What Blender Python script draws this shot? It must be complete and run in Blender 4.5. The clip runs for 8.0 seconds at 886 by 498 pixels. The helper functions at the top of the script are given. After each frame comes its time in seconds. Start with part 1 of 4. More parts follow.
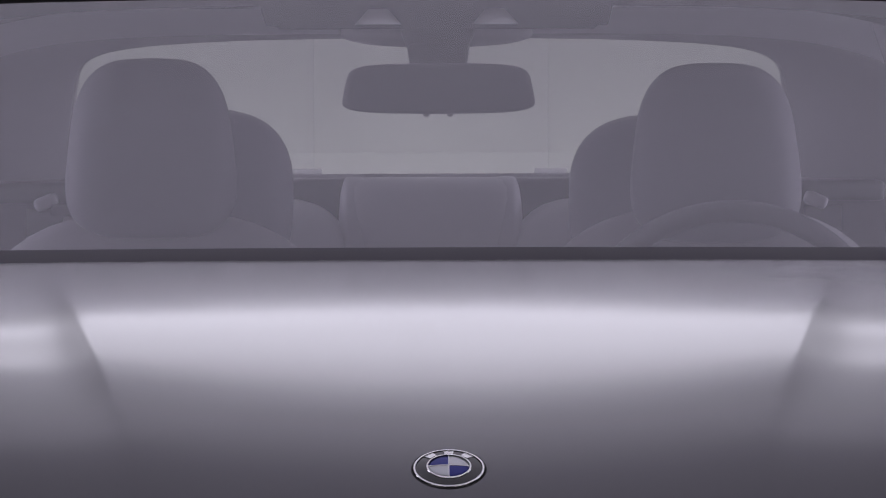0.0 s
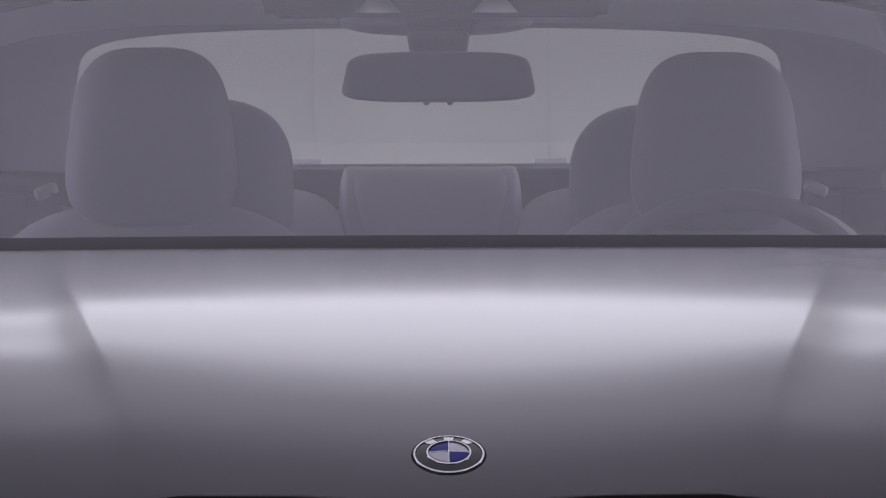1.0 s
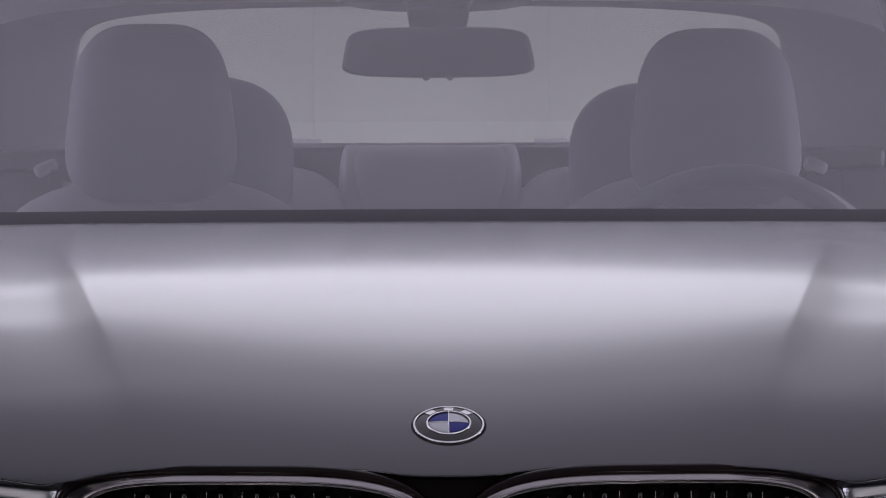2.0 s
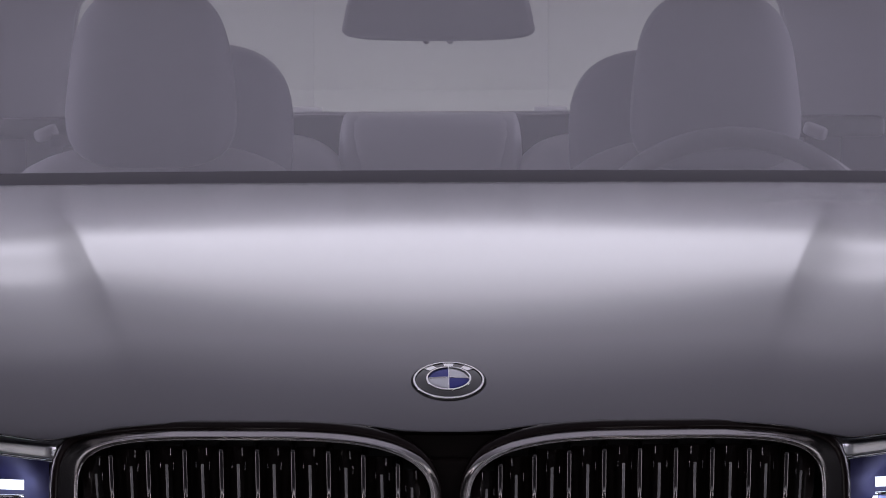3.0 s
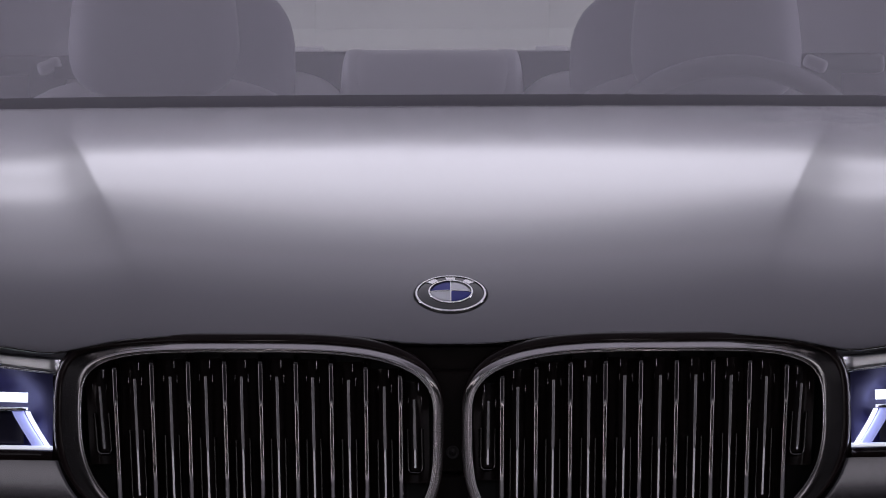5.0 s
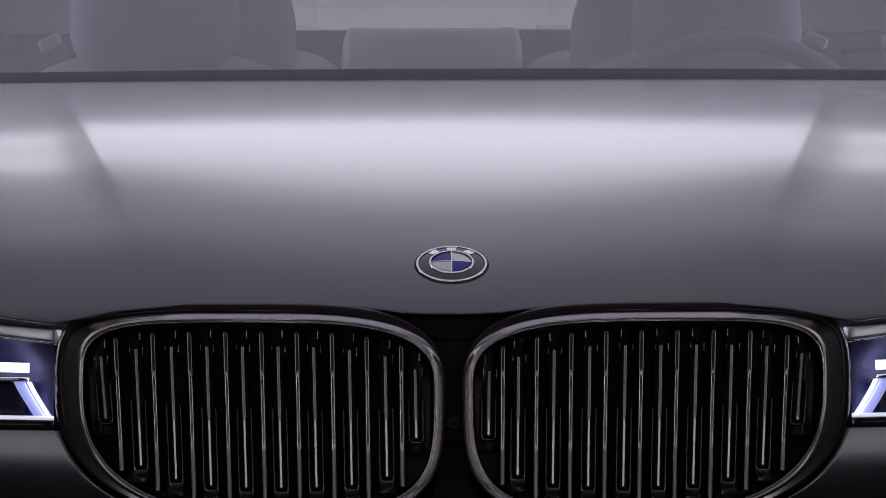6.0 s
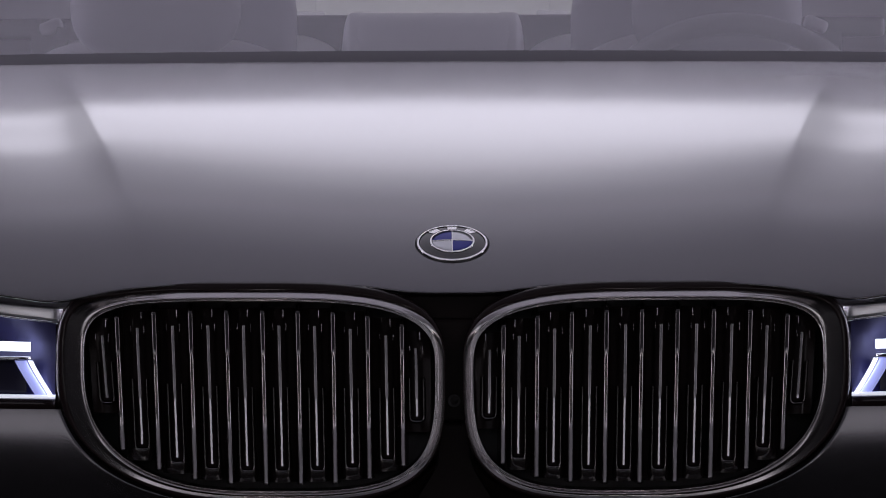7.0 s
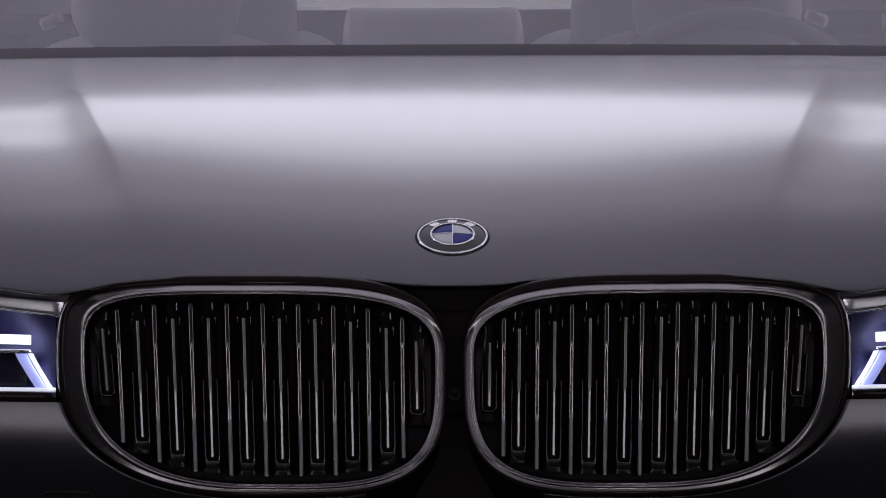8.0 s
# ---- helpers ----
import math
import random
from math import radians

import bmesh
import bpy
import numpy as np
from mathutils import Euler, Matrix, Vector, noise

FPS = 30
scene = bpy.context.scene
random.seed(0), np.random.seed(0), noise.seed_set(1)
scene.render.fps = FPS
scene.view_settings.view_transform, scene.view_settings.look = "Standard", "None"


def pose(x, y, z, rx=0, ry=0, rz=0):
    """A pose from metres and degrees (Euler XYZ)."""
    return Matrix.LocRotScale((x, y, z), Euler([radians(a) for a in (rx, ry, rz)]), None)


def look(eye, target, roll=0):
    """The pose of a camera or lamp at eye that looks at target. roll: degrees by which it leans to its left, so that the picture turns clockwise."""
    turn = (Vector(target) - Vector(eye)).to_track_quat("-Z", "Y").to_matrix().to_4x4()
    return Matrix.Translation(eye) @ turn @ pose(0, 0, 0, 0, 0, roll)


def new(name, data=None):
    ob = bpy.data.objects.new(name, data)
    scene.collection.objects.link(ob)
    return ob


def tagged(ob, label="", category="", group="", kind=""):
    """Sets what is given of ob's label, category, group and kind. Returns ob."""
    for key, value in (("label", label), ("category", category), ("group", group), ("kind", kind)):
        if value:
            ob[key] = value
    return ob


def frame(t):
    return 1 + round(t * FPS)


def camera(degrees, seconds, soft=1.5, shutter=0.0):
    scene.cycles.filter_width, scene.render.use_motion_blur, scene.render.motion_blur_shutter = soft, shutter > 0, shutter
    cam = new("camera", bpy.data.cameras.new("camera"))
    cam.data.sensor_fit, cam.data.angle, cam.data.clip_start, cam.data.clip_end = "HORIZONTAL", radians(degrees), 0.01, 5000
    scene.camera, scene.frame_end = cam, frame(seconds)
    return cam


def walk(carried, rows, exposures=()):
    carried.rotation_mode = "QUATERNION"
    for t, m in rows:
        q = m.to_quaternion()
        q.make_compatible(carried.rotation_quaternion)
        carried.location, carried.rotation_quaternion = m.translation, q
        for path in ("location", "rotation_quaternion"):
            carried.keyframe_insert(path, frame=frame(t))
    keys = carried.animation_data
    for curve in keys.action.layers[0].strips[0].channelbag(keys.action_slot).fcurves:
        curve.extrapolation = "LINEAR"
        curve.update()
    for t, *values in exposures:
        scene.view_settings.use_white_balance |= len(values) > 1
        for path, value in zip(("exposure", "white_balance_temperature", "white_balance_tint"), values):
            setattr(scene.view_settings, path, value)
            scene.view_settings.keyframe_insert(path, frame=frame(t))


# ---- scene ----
# ---- camera: a crane sinks in front of the car, long lens ----
cam = camera(5.974, 8.0, soft=1.0)
PITCH, LEAN, YAW = -1.389, 0.193, -0.4316
ROWS = [
    (0.0, -0.0725, -8.897, 1.2845),
    (0.5, -0.0725, -8.897, 1.2796),
    (1.0, -0.0725, -8.897, 1.2699),
    (1.5, -0.0725, -8.899, 1.2574),
    (3.0, -0.0727, -8.907, 1.1927),
    (3.5, -0.0732, -8.917, 1.1703),
    (4.0, -0.0740, -8.930, 1.1462),
    (4.5, -0.0748, -8.943, 1.1228),
    (6.0, -0.0766, -8.965, 1.0720),
    (6.5, -0.0771, -8.974, 1.0596),
    (7.0, -0.0775, -8.980, 1.0503),
    (7.5, -0.0778, -8.982, 1.0457),
    (8.0, -0.0778, -8.982, 1.0429),
]
walk(cam, [(t, pose(x, y, z, 90 + PITCH, LEAN, YAW)) for t, x, y, z in ROWS])

# ---- light: numbers of the studio's lamps, the added fills and the dim room ----
scene.view_settings.exposure = 0.0
world = bpy.data.worlds.new("studio_dark")
world.use_nodes = True
scene.world = world
world.node_tree.nodes["Background"].inputs["Color"].default_value = (0.02, 0.02, 0.025, 1)
world.node_tree.nodes["Background"].inputs["Strength"].default_value = 0.2
BACK_BOX, TOP_BOX, STRIP_FILL, WASH, FRONT_FILL, SIDE_FILL, CORNER_FILL = 1.74, 0.325, 6.0, 5.6, 1.1, 9.0, 1.0
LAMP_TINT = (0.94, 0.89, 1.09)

# ---- materials ----
def material(name):
    m = bpy.data.materials.new(name)
    m.use_nodes = True
    return m, m.node_tree, m.node_tree.nodes["Principled BSDF"]


def surface(name, color, rough=0.5, metal=0.0, coat=0.0, coat_rough=0.03, grain=0.0, size=80.0, bump=0.0, vary=0.15,
            spec=0.5, wide=3.0):
    """A plain surface whose colour and roughness drift at two scales, with fine relief."""
    m, tree, b = material(name)
    n = tree.nodes
    coord = n.new("ShaderNodeTexCoord")
    fine, broad = n.new("ShaderNodeTexNoise"), n.new("ShaderNodeTexNoise")
    fine.inputs["Scale"].default_value, fine.inputs["Detail"].default_value = size, 6
    broad.inputs["Scale"].default_value, broad.inputs["Detail"].default_value = wide, 3
    for t in (fine, broad):
        tree.links.new(coord.outputs["Object"], t.inputs["Vector"])
    add = n.new("ShaderNodeMath")
    add.operation = "MULTIPLY_ADD"
    tree.links.new(fine.outputs["Fac"], add.inputs[0])
    add.inputs[1].default_value = grain
    tree.links.new(broad.outputs["Fac"], add.inputs[2])
    ramp = n.new("ShaderNodeMapRange")
    ramp.inputs["From Min"].default_value, ramp.inputs["From Max"].default_value = 0.25, 0.75 + grain
    ramp.inputs["To Min"].default_value, ramp.inputs["To Max"].default_value = 1 - vary, 1 + vary
    tree.links.new(add.outputs[0], ramp.inputs["Value"])
    tone = n.new("ShaderNodeVectorMath")
    tone.operation = "SCALE"
    tone.inputs[0].default_value = color
    tree.links.new(ramp.outputs[0], tone.inputs["Scale"])
    tree.links.new(tone.outputs[0], b.inputs["Base Color"])
    worn = n.new("ShaderNodeMath")
    worn.operation = "MULTIPLY"
    worn.inputs[1].default_value = rough
    tree.links.new(ramp.outputs[0], worn.inputs[0])
    tree.links.new(worn.outputs[0], b.inputs["Roughness"])
    b.inputs["Metallic"].default_value = metal
    b.inputs["Coat Weight"].default_value = coat
    b.inputs["Coat Roughness"].default_value = coat_rough
    b.inputs["Specular IOR Level"].default_value = spec
    if bump:
        relief = n.new("ShaderNodeBump")
        relief.inputs["Strength"].default_value, relief.inputs["Distance"].default_value = bump, 0.002
        tree.links.new(fine.outputs["Fac"], relief.inputs["Height"])
        tree.links.new(relief.outputs[0], b.inputs["Normal"])
    return m


def pane(name, tint, f0):
    """Thin glass: tinted see-through, its gloss f0 face on and rising to the rim."""
    m, tree, b = material(name)
    n = tree.nodes
    n.remove(b)
    clear, gloss, mix, rim = (n.new(k) for k in ("ShaderNodeBsdfTransparent", "ShaderNodeBsdfGlossy", "ShaderNodeMixShader", "ShaderNodeLayerWeight"))
    clear.inputs["Color"].default_value = (*tint, 1)
    gloss.inputs["Color"].default_value = (0.995, 0.968, 1.045, 1)
    gloss.inputs["Roughness"].default_value = 0.03
    rim.inputs["Blend"].default_value = 0.5
    power, scale = n.new("ShaderNodeMath"), n.new("ShaderNodeMath")
    power.operation, scale.operation = "POWER", "MULTIPLY_ADD"
    tree.links.new(rim.outputs["Facing"], power.inputs[0])
    power.inputs[1].default_value = 5.0
    tree.links.new(power.outputs[0], scale.inputs[0])
    scale.inputs[1].default_value, scale.inputs[2].default_value = 1 - f0, f0
    tree.links.new(scale.outputs[0], mix.inputs[0])
    tree.links.new(clear.outputs[0], mix.inputs[1])
    tree.links.new(gloss.outputs[0], mix.inputs[2])
    tree.links.new(mix.outputs[0], n["Material Output"].inputs["Surface"])
    return m


def gradient_glow(name, color, axis, stops, wing=None, arch=0.0):
    """A diffuser cloth with a hand-set glow along one axis; wing = (x0, x1, part): away from the middle it fades to
    that part;
    arch: the lit zone bends up to the sides by arch * x * x."""
    m, tree, b = material(name)
    n = tree.nodes
    coord, split, place, ramp = n.new("ShaderNodeTexCoord"), n.new("ShaderNodeSeparateXYZ"), n.new("ShaderNodeMapRange"), n.new("ShaderNodeValToRGB")
    tree.links.new(coord.outputs["Object"], split.inputs[0])
    square, most, bent = (n.new("ShaderNodeMath") for _ in range(3))
    square.operation, most.operation, bent.operation = "MULTIPLY", "MINIMUM", "MULTIPLY_ADD"
    most.inputs[1].default_value = 0.6
    for k in (0, 1):
        tree.links.new(split.outputs["X"], square.inputs[k])
    tree.links.new(square.outputs[0], most.inputs[0])
    tree.links.new(most.outputs[0], bent.inputs[0])
    bent.inputs[1].default_value = -arch
    tree.links.new(split.outputs[axis], bent.inputs[2])
    tree.links.new(bent.outputs[0], place.inputs["Value"])
    place.inputs["From Min"].default_value, place.inputs["From Max"].default_value = stops[0][0], stops[-1][0]
    tree.links.new(place.outputs[0], ramp.inputs["Fac"])
    for k, (at, value) in enumerate(stops):
        where = (at - stops[0][0]) / (stops[-1][0] - stops[0][0])
        e = ramp.color_ramp.elements[k if k == 0 else -1] if k in (0, len(stops) - 1) else ramp.color_ramp.elements.new(where)
        e.position, e.color = where, (value, value, value, 1)
    level = ramp.outputs[0]
    if wing:
        side, fade, mul = n.new("ShaderNodeMath"), n.new("ShaderNodeMapRange"), n.new("ShaderNodeMath")
        side.operation, fade.interpolation_type, mul.operation = "ABSOLUTE", "SMOOTHSTEP", "MULTIPLY"
        tree.links.new(split.outputs["X"], side.inputs[0])
        tree.links.new(side.outputs[0], fade.inputs["Value"])
        fade.inputs["From Min"].default_value, fade.inputs["From Max"].default_value = wing[0], wing[1]
        fade.inputs["To Min"].default_value, fade.inputs["To Max"].default_value = 1.0, wing[2]
        tree.links.new(fade.outputs[0], mul.inputs[0])
        tree.links.new(level, mul.inputs[1])
        level = mul.outputs[0]
    b.inputs["Base Color"].default_value = (0.8, 0.8, 0.8, 1)
    b.inputs["Emission Color"].default_value = (*color, 1)
    tree.links.new(level, b.inputs["Emission Strength"])
    return m


def glow(name, color, strength):
    m, tree, b = material(name)
    b.inputs["Base Color"].default_value = (*color, 1)
    b.inputs["Emission Color"].default_value = (*color, 1)
    b.inputs["Emission Strength"].default_value = strength
    return m


PAINT = surface("metallic_grey_paint", (0.092, 0.088, 0.1), rough=0.27, metal=0.8, coat=1.0, coat_rough=0.18, grain=0.5, size=900, vary=0.05, wide=1.2)
GLOSS_BLACK = surface("gloss_black_plastic", (0.015, 0.0100, 0.0105), rough=0.12, grain=0.3, size=120, vary=0.2, spec=0.18)
SATIN_BLACK = surface("satin_black_plastic", (0.020, 0.017, 0.019), rough=0.5, grain=0.6, size=300, bump=0.015, vary=0.1)
RUBBER = surface("black_rubber_seal", (0.01, 0.01, 0.011), rough=0.6, grain=0.6, size=200, bump=0.1)
RIM_METAL = surface("dark_rim_metal", (0.16, 0.15, 0.16), rough=0.2, metal=1.0, grain=0.3)
DARK_CHROME = surface("dark_satin_chrome", (0.38, 0.36, 0.37), rough=0.2, metal=1.0, grain=0.3, size=150, vary=0.08)
CHROME = surface("polished_chrome", (0.62, 0.62, 0.64), rough=0.1, metal=1.0, grain=0.3, size=150, vary=0.05)
BAR_METAL = surface("dark_bar_metal", (0.20, 0.188, 0.196), rough=0.08, metal=1.0, grain=0.2, size=120, vary=0.04)
SLAT_METAL = surface("polished_slat_metal", (0.20, 0.19, 0.196), rough=0.08, metal=1.0, grain=0.2, size=120, vary=0.04)
GLASS = pane("laminated_windscreen_glass", (0.82, 0.82, 0.83), 0.156)
SIDE_GLASS = pane("tinted_side_glass", (0.85, 0.85, 0.87), 0.08)
REAR_GLASS = pane("rear_window_glass", (0.75, 0.765, 0.73), 0.08)
LENS = pane("clear_lamp_lens", (0.95, 0.95, 0.97), 0.05)
FRIT = surface("black_ceramic_frit", (0.012, 0.011, 0.013), rough=0.8, grain=0.5, size=400, spec=0.03)
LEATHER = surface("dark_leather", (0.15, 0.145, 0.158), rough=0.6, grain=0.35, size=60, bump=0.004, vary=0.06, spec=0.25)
# Lighter copies of the seat leather: light on the backrests put into colour.
LIT_REAR_LEATHER = surface("lit_rear_leather", (0.52, 0.51, 0.53), rough=0.55, grain=0.35, size=60, bump=0.004, vary=0.06, spec=0.3)
LIT_SEAT_LEATHER = surface("lit_seat_leather", (0.36, 0.35, 0.37), rough=0.55, grain=0.35, size=60, bump=0.004, vary=0.06, spec=0.3)
PILLAR = surface("dark_pillar_fabric", (0.34, 0.33, 0.35), rough=0.9, grain=0.9, size=400, bump=0.05, vary=0.08)
HEADLINER = surface("grey_headliner_fabric", (0.88, 0.87, 0.89), rough=0.9, grain=0.9, size=400, bump=0.05, vary=0.08)
EMBLEM_BLACK = surface("emblem_black_enamel", (0.008, 0.008, 0.009), rough=0.25, coat=0.6, grain=0.3)
EMBLEM_BLUE = surface("emblem_blue_enamel", (0.048, 0.055, 0.25), rough=0.38, metal=1.0, coat=0.2, grain=0.3, vary=0.05)
EMBLEM_WHITE = surface("emblem_silver_enamel", (0.64, 0.65, 0.68), rough=0.38, metal=1.0, coat=0.2, grain=0.3, vary=0.03)
EMBLEM_RING = surface("emblem_bright_metal", (0.99, 0.99, 0.99), rough=0.25, metal=1.0, grain=0.3, vary=0.03)
PALE_TRIM = surface("pale_plastic_trim", (0.8, 0.79, 0.8), rough=0.4, grain=0.3, vary=0.05)
BROW = surface("pale_brow_metal", (0.68, 0.67, 0.68), rough=0.34, metal=1.0, grain=0.3, vary=0.06)
LED = glow("white_led", (0.86, 0.90, 1.0), 1.9)
LAMP_DARK = surface("dark_indigo_pocket", (0.010, 0.009, 0.020), rough=0.6, grain=0.4, vary=0.15, spec=0.15)
LED_SOFT = glow("soft_white_led", (0.85, 0.88, 1.0), 0.72)
LED_DIM = glow("light_guide", (0.42, 0.46, 0.95), 0.6)
WHEEL_LEATHER = surface("grey_wheel_leather", (0.09, 0.088, 0.094), rough=0.6, grain=0.35, size=60, bump=0.004, vary=0.06, spec=0.25)
MIRROR_PLASTIC = surface("dark_grey_plastic", (0.075, 0.072, 0.079), rough=0.6, grain=0.5, size=200, bump=0.015, vary=0.08, spec=0.3)
BRIDGE_BLACK = surface("dull_black_plastic", (0.0095, 0.0062, 0.0065), rough=0.45, grain=0.3, vary=0.1, spec=0.06)
SCOOP = surface("dark_glossy_plastic", (0.010, 0.0075, 0.008), rough=0.16, grain=0.3, vary=0.1, spec=0.8)
BLADE_EDGE = surface("sheen_black_plastic", (0.014, 0.0095, 0.010), rough=0.26, grain=0.3, vary=0.1, spec=0.85)
LAMP_BLUE = surface("blue_lamp_reflector", (0.026, 0.024, 0.09), rough=0.4, metal=0.3, grain=0.3, vary=0.1)
FLOOR = surface("black_carpet_floor", (0.008, 0.0065, 0.0062), rough=0.8, grain=0.8, size=60, bump=0.15, vary=0.25, spec=0.1)
WALL = surface("grey_studio_wall", (0.42, 0.41, 0.42), rough=0.9, grain=0.6, size=60, bump=0.1, vary=0.1, wide=0.8)
SIDE_WALL = surface("black_side_drape", (0.02, 0.0195, 0.0205), rough=0.95, grain=0.6, size=60, bump=0.2, vary=0.12)
FRONT_WALL = surface("dark_grey_front_wall", (0.2, 0.185, 0.19), rough=0.9, grain=0.6, size=60, bump=0.1, vary=0.15, wide=0.8)
CEILING = surface("white_studio_ceiling", (0.7, 0.69, 0.72), rough=0.9, grain=0.5, size=40, vary=0.06, wide=0.7)
# Rear glow steps, wing and arch are shaped to draw the bonnet's arched highlight.
DIFFUSER_BACK = gradient_glow("softbox_diffuser", (0.935, 0.91, 1.045), "Z", [(z, BACK_BOX * v) for z, v in ((-1.7, 0.12), (-1.3, 0.2), (-1.1, 0.42), (-0.9, 0.80), (-0.72, 1.06), (-0.58, 0.86), (-0.36, 0.61), (0.02, 0.425), (0.5, 0.32), (0.9, 0.265), (1.1, 0.235))], (0.9, 1.45, 0.44), 1.5)
DIFFUSER_FRONT = gradient_glow("front_diffuser", (0.95, 0.97, 1.1), "Z", [(-0.15, FRONT_FILL), (0.0, 0.16)])
DIFFUSER_CORNER = glow("corner_diffuser", (0.97, 0.93, 0.98), CORNER_FILL)
# Overhead glow steps set how bright nose, grille surround and windscreen mirror it.
DIFFUSER_TOP = gradient_glow("overhead_diffuser", LAMP_TINT, "Y", [(y, TOP_BOX * v) for y, v in ((-4.3, 0.58), (-3.0, 0.56), (-1.9, 0.48), (-0.9, 0.69), (0.0, 0.95), (0.9, 0.86), (1.8, 0.63), (2.7, 0.50), (3.4, 0.66), (4.3, 1.0))], (1.5, 3.0, 0.85))
DIFFUSER_SIDE = glow("side_diffuser", LAMP_TINT, SIDE_FILL)
DIFFUSER_STRIP = glow("strip_diffuser", (1.0, 0.92, 0.95), STRIP_FILL)
DIFFUSER_WASH = glow("wall_washer_diffuser", (0.95, 0.96, 0.97), WASH)
COWL_BLACK = surface("matt_black_trim", (0.14, 0.134, 0.15), rough=0.75, grain=0.6, size=300, bump=0.1, spec=0.12)
TYRE = surface("tyre_rubber", (0.02, 0.02, 0.02), rough=0.7, grain=0.6, size=150, bump=0.2)
RIM = surface("alloy_rim", (0.4, 0.4, 0.42), rough=0.3, metal=1.0)
MIRROR_GLASS = surface("mirror_glass", (0.8, 0.8, 0.82), rough=0.03, metal=1.0, vary=0.02)

# ---- mesh helpers ----
def mesh_of(name, verts, faces, mats, smooth=True, slots=None):
    me = bpy.data.meshes.new(name)
    me.from_pydata([tuple(float(c) for c in v) for v in verts], [], faces)
    for m in mats if isinstance(mats, (list, tuple)) else (mats,):
        me.materials.append(m)
    if slots:
        me.polygons.foreach_set("material_index", slots)
    me.polygons.foreach_set("use_smooth", [smooth] * len(me.polygons))
    me.update()
    return me


def part(name, me, parent, label=""):
    """One mesh object under a thing or under a part."""
    ob = new(name, me)
    ob.parent = parent
    return tagged(ob, label)


def empty(name, parent=None, label="", category="", at=(0, 0, 0)):
    ob = new(name)
    ob.empty_display_size = 0.1
    ob.location = at
    ob.parent = parent
    return tagged(ob, label, category)


def grid(f, us, vs, flip=False, close_u=False):
    """Verts and faces of the sheet f(u, v)."""
    verts = [f(u, v) for v in vs for u in us]
    nu, nv, faces = len(us), len(vs), []
    for j in range(nv - 1):
        for i in range(nu if close_u else nu - 1):
            a, b = j * nu + i, j * nu + (i + 1) % nu
            q = (a, b, b + nu, a + nu)
            faces.append(q[::-1] if flip else q)
    return verts, faces


def box_mesh(name, size, centre, mat, bevel=0.004, segs=2, m=None):
    bm = bmesh.new()
    bmesh.ops.create_cube(bm, size=1.0)
    bmesh.ops.scale(bm, vec=size, verts=bm.verts)
    if bevel:
        bmesh.ops.bevel(bm, geom=bm.edges[:], offset=bevel, segments=segs, affect="EDGES", profile=0.5)
    if m is not None:
        bmesh.ops.transform(bm, matrix=m, verts=bm.verts)
    bmesh.ops.translate(bm, vec=centre, verts=bm.verts)
    me = bpy.data.meshes.new(name)
    bm.to_mesh(me)
    bm.free()
    me.materials.append(mat)
    me.polygons.foreach_set("use_smooth", [bevel > 0] * len(me.polygons))
    return me


def sgn_pow(c, e):
    return math.copysign(abs(c) ** e, c)


def pillow_mesh(name, centre, half, mat, n=3.2, m=2.6, taper=0.0, lean=0.0, bulge=0.0, nu=48, nv=20):
    """A cushion: superelliptic outline across (exponent n), rounded front and back (m); taper narrows its top, lean tips it back."""
    hx, hy, hz = half

    def f(u, v):
        cu, su, cv, sv = math.cos(u), math.sin(u), math.cos(v), math.sin(v)
        r = sgn_pow(cv, 2 / m)
        x, z, y = hx * r * sgn_pow(cu, 2 / n), hz * r * sgn_pow(su, 2 / n), hy * sgn_pow(sv, 2 / m)
        x *= 1 - taper * z / hz
        y += lean * z + bulge * (x / hx) ** 2
        return centre[0] + x, centre[1] + y, centre[2] + z
    us = [2 * math.pi * i / nu for i in range(nu)]
    vs = [-math.pi / 2 + math.pi * (j + 0.02) / (nv + 0.04) for j in range(nv + 1)]
    verts, faces = grid(f, us, vs, close_u=True)
    faces += [tuple(range(nu))[::-1], tuple(range(nv * nu, (nv + 1) * nu))]
    return mesh_of(name, verts, faces, mat)


def tube_mesh(name, pts, radius, mat, sides=8, closed=False):
    pts = [Vector(p) for p in pts]
    n, verts, faces = len(pts), [], []
    side = None
    for i, p in enumerate(pts):
        a = pts[(i - 1) % n] if closed or i else p
        b = pts[(i + 1) % n] if closed or i < n - 1 else p
        d = (b - a).normalized()
        if side is None:
            side = d.orthogonal().normalized()
        side = (side - d * side.dot(d)).normalized()
        up = d.cross(side)
        for k in range(sides):
            t = 2 * math.pi * k / sides
            verts.append(p + radius * (math.cos(t) * side + math.sin(t) * up))
    for i in range(n if closed else n - 1):
        for k in range(sides):
            a, b = i * sides + k, i * sides + (k + 1) % sides
            c, d = ((i + 1) % n) * sides + (k + 1) % sides, ((i + 1) % n) * sides + k
            faces.append((a, b, c, d))
    if not closed:
        faces += [tuple(range(sides))[::-1], tuple(range((n - 1) * sides, n * sides))]
    return mesh_of(name, verts, faces, mat)


def lathe_mesh(name, prof, mat, m, segs=64):
    """A turned body about z from (radius, height) pairs, posed by m."""
    verts = [m @ Vector((r * math.cos(2 * math.pi * k / segs), r * math.sin(2 * math.pi * k / segs), z)) for r, z in prof for k in range(segs)]
    faces = [(j * segs + k, j * segs + (k + 1) % segs, (j + 1) * segs + (k + 1) % segs, (j + 1) * segs + k) for j in range(len(prof) - 1) for k in range(segs)]
    return mesh_of(name, verts, faces, mat)


def span(a, b, n):
    return [a + (b - a) * i / n for i in range(n + 1)]


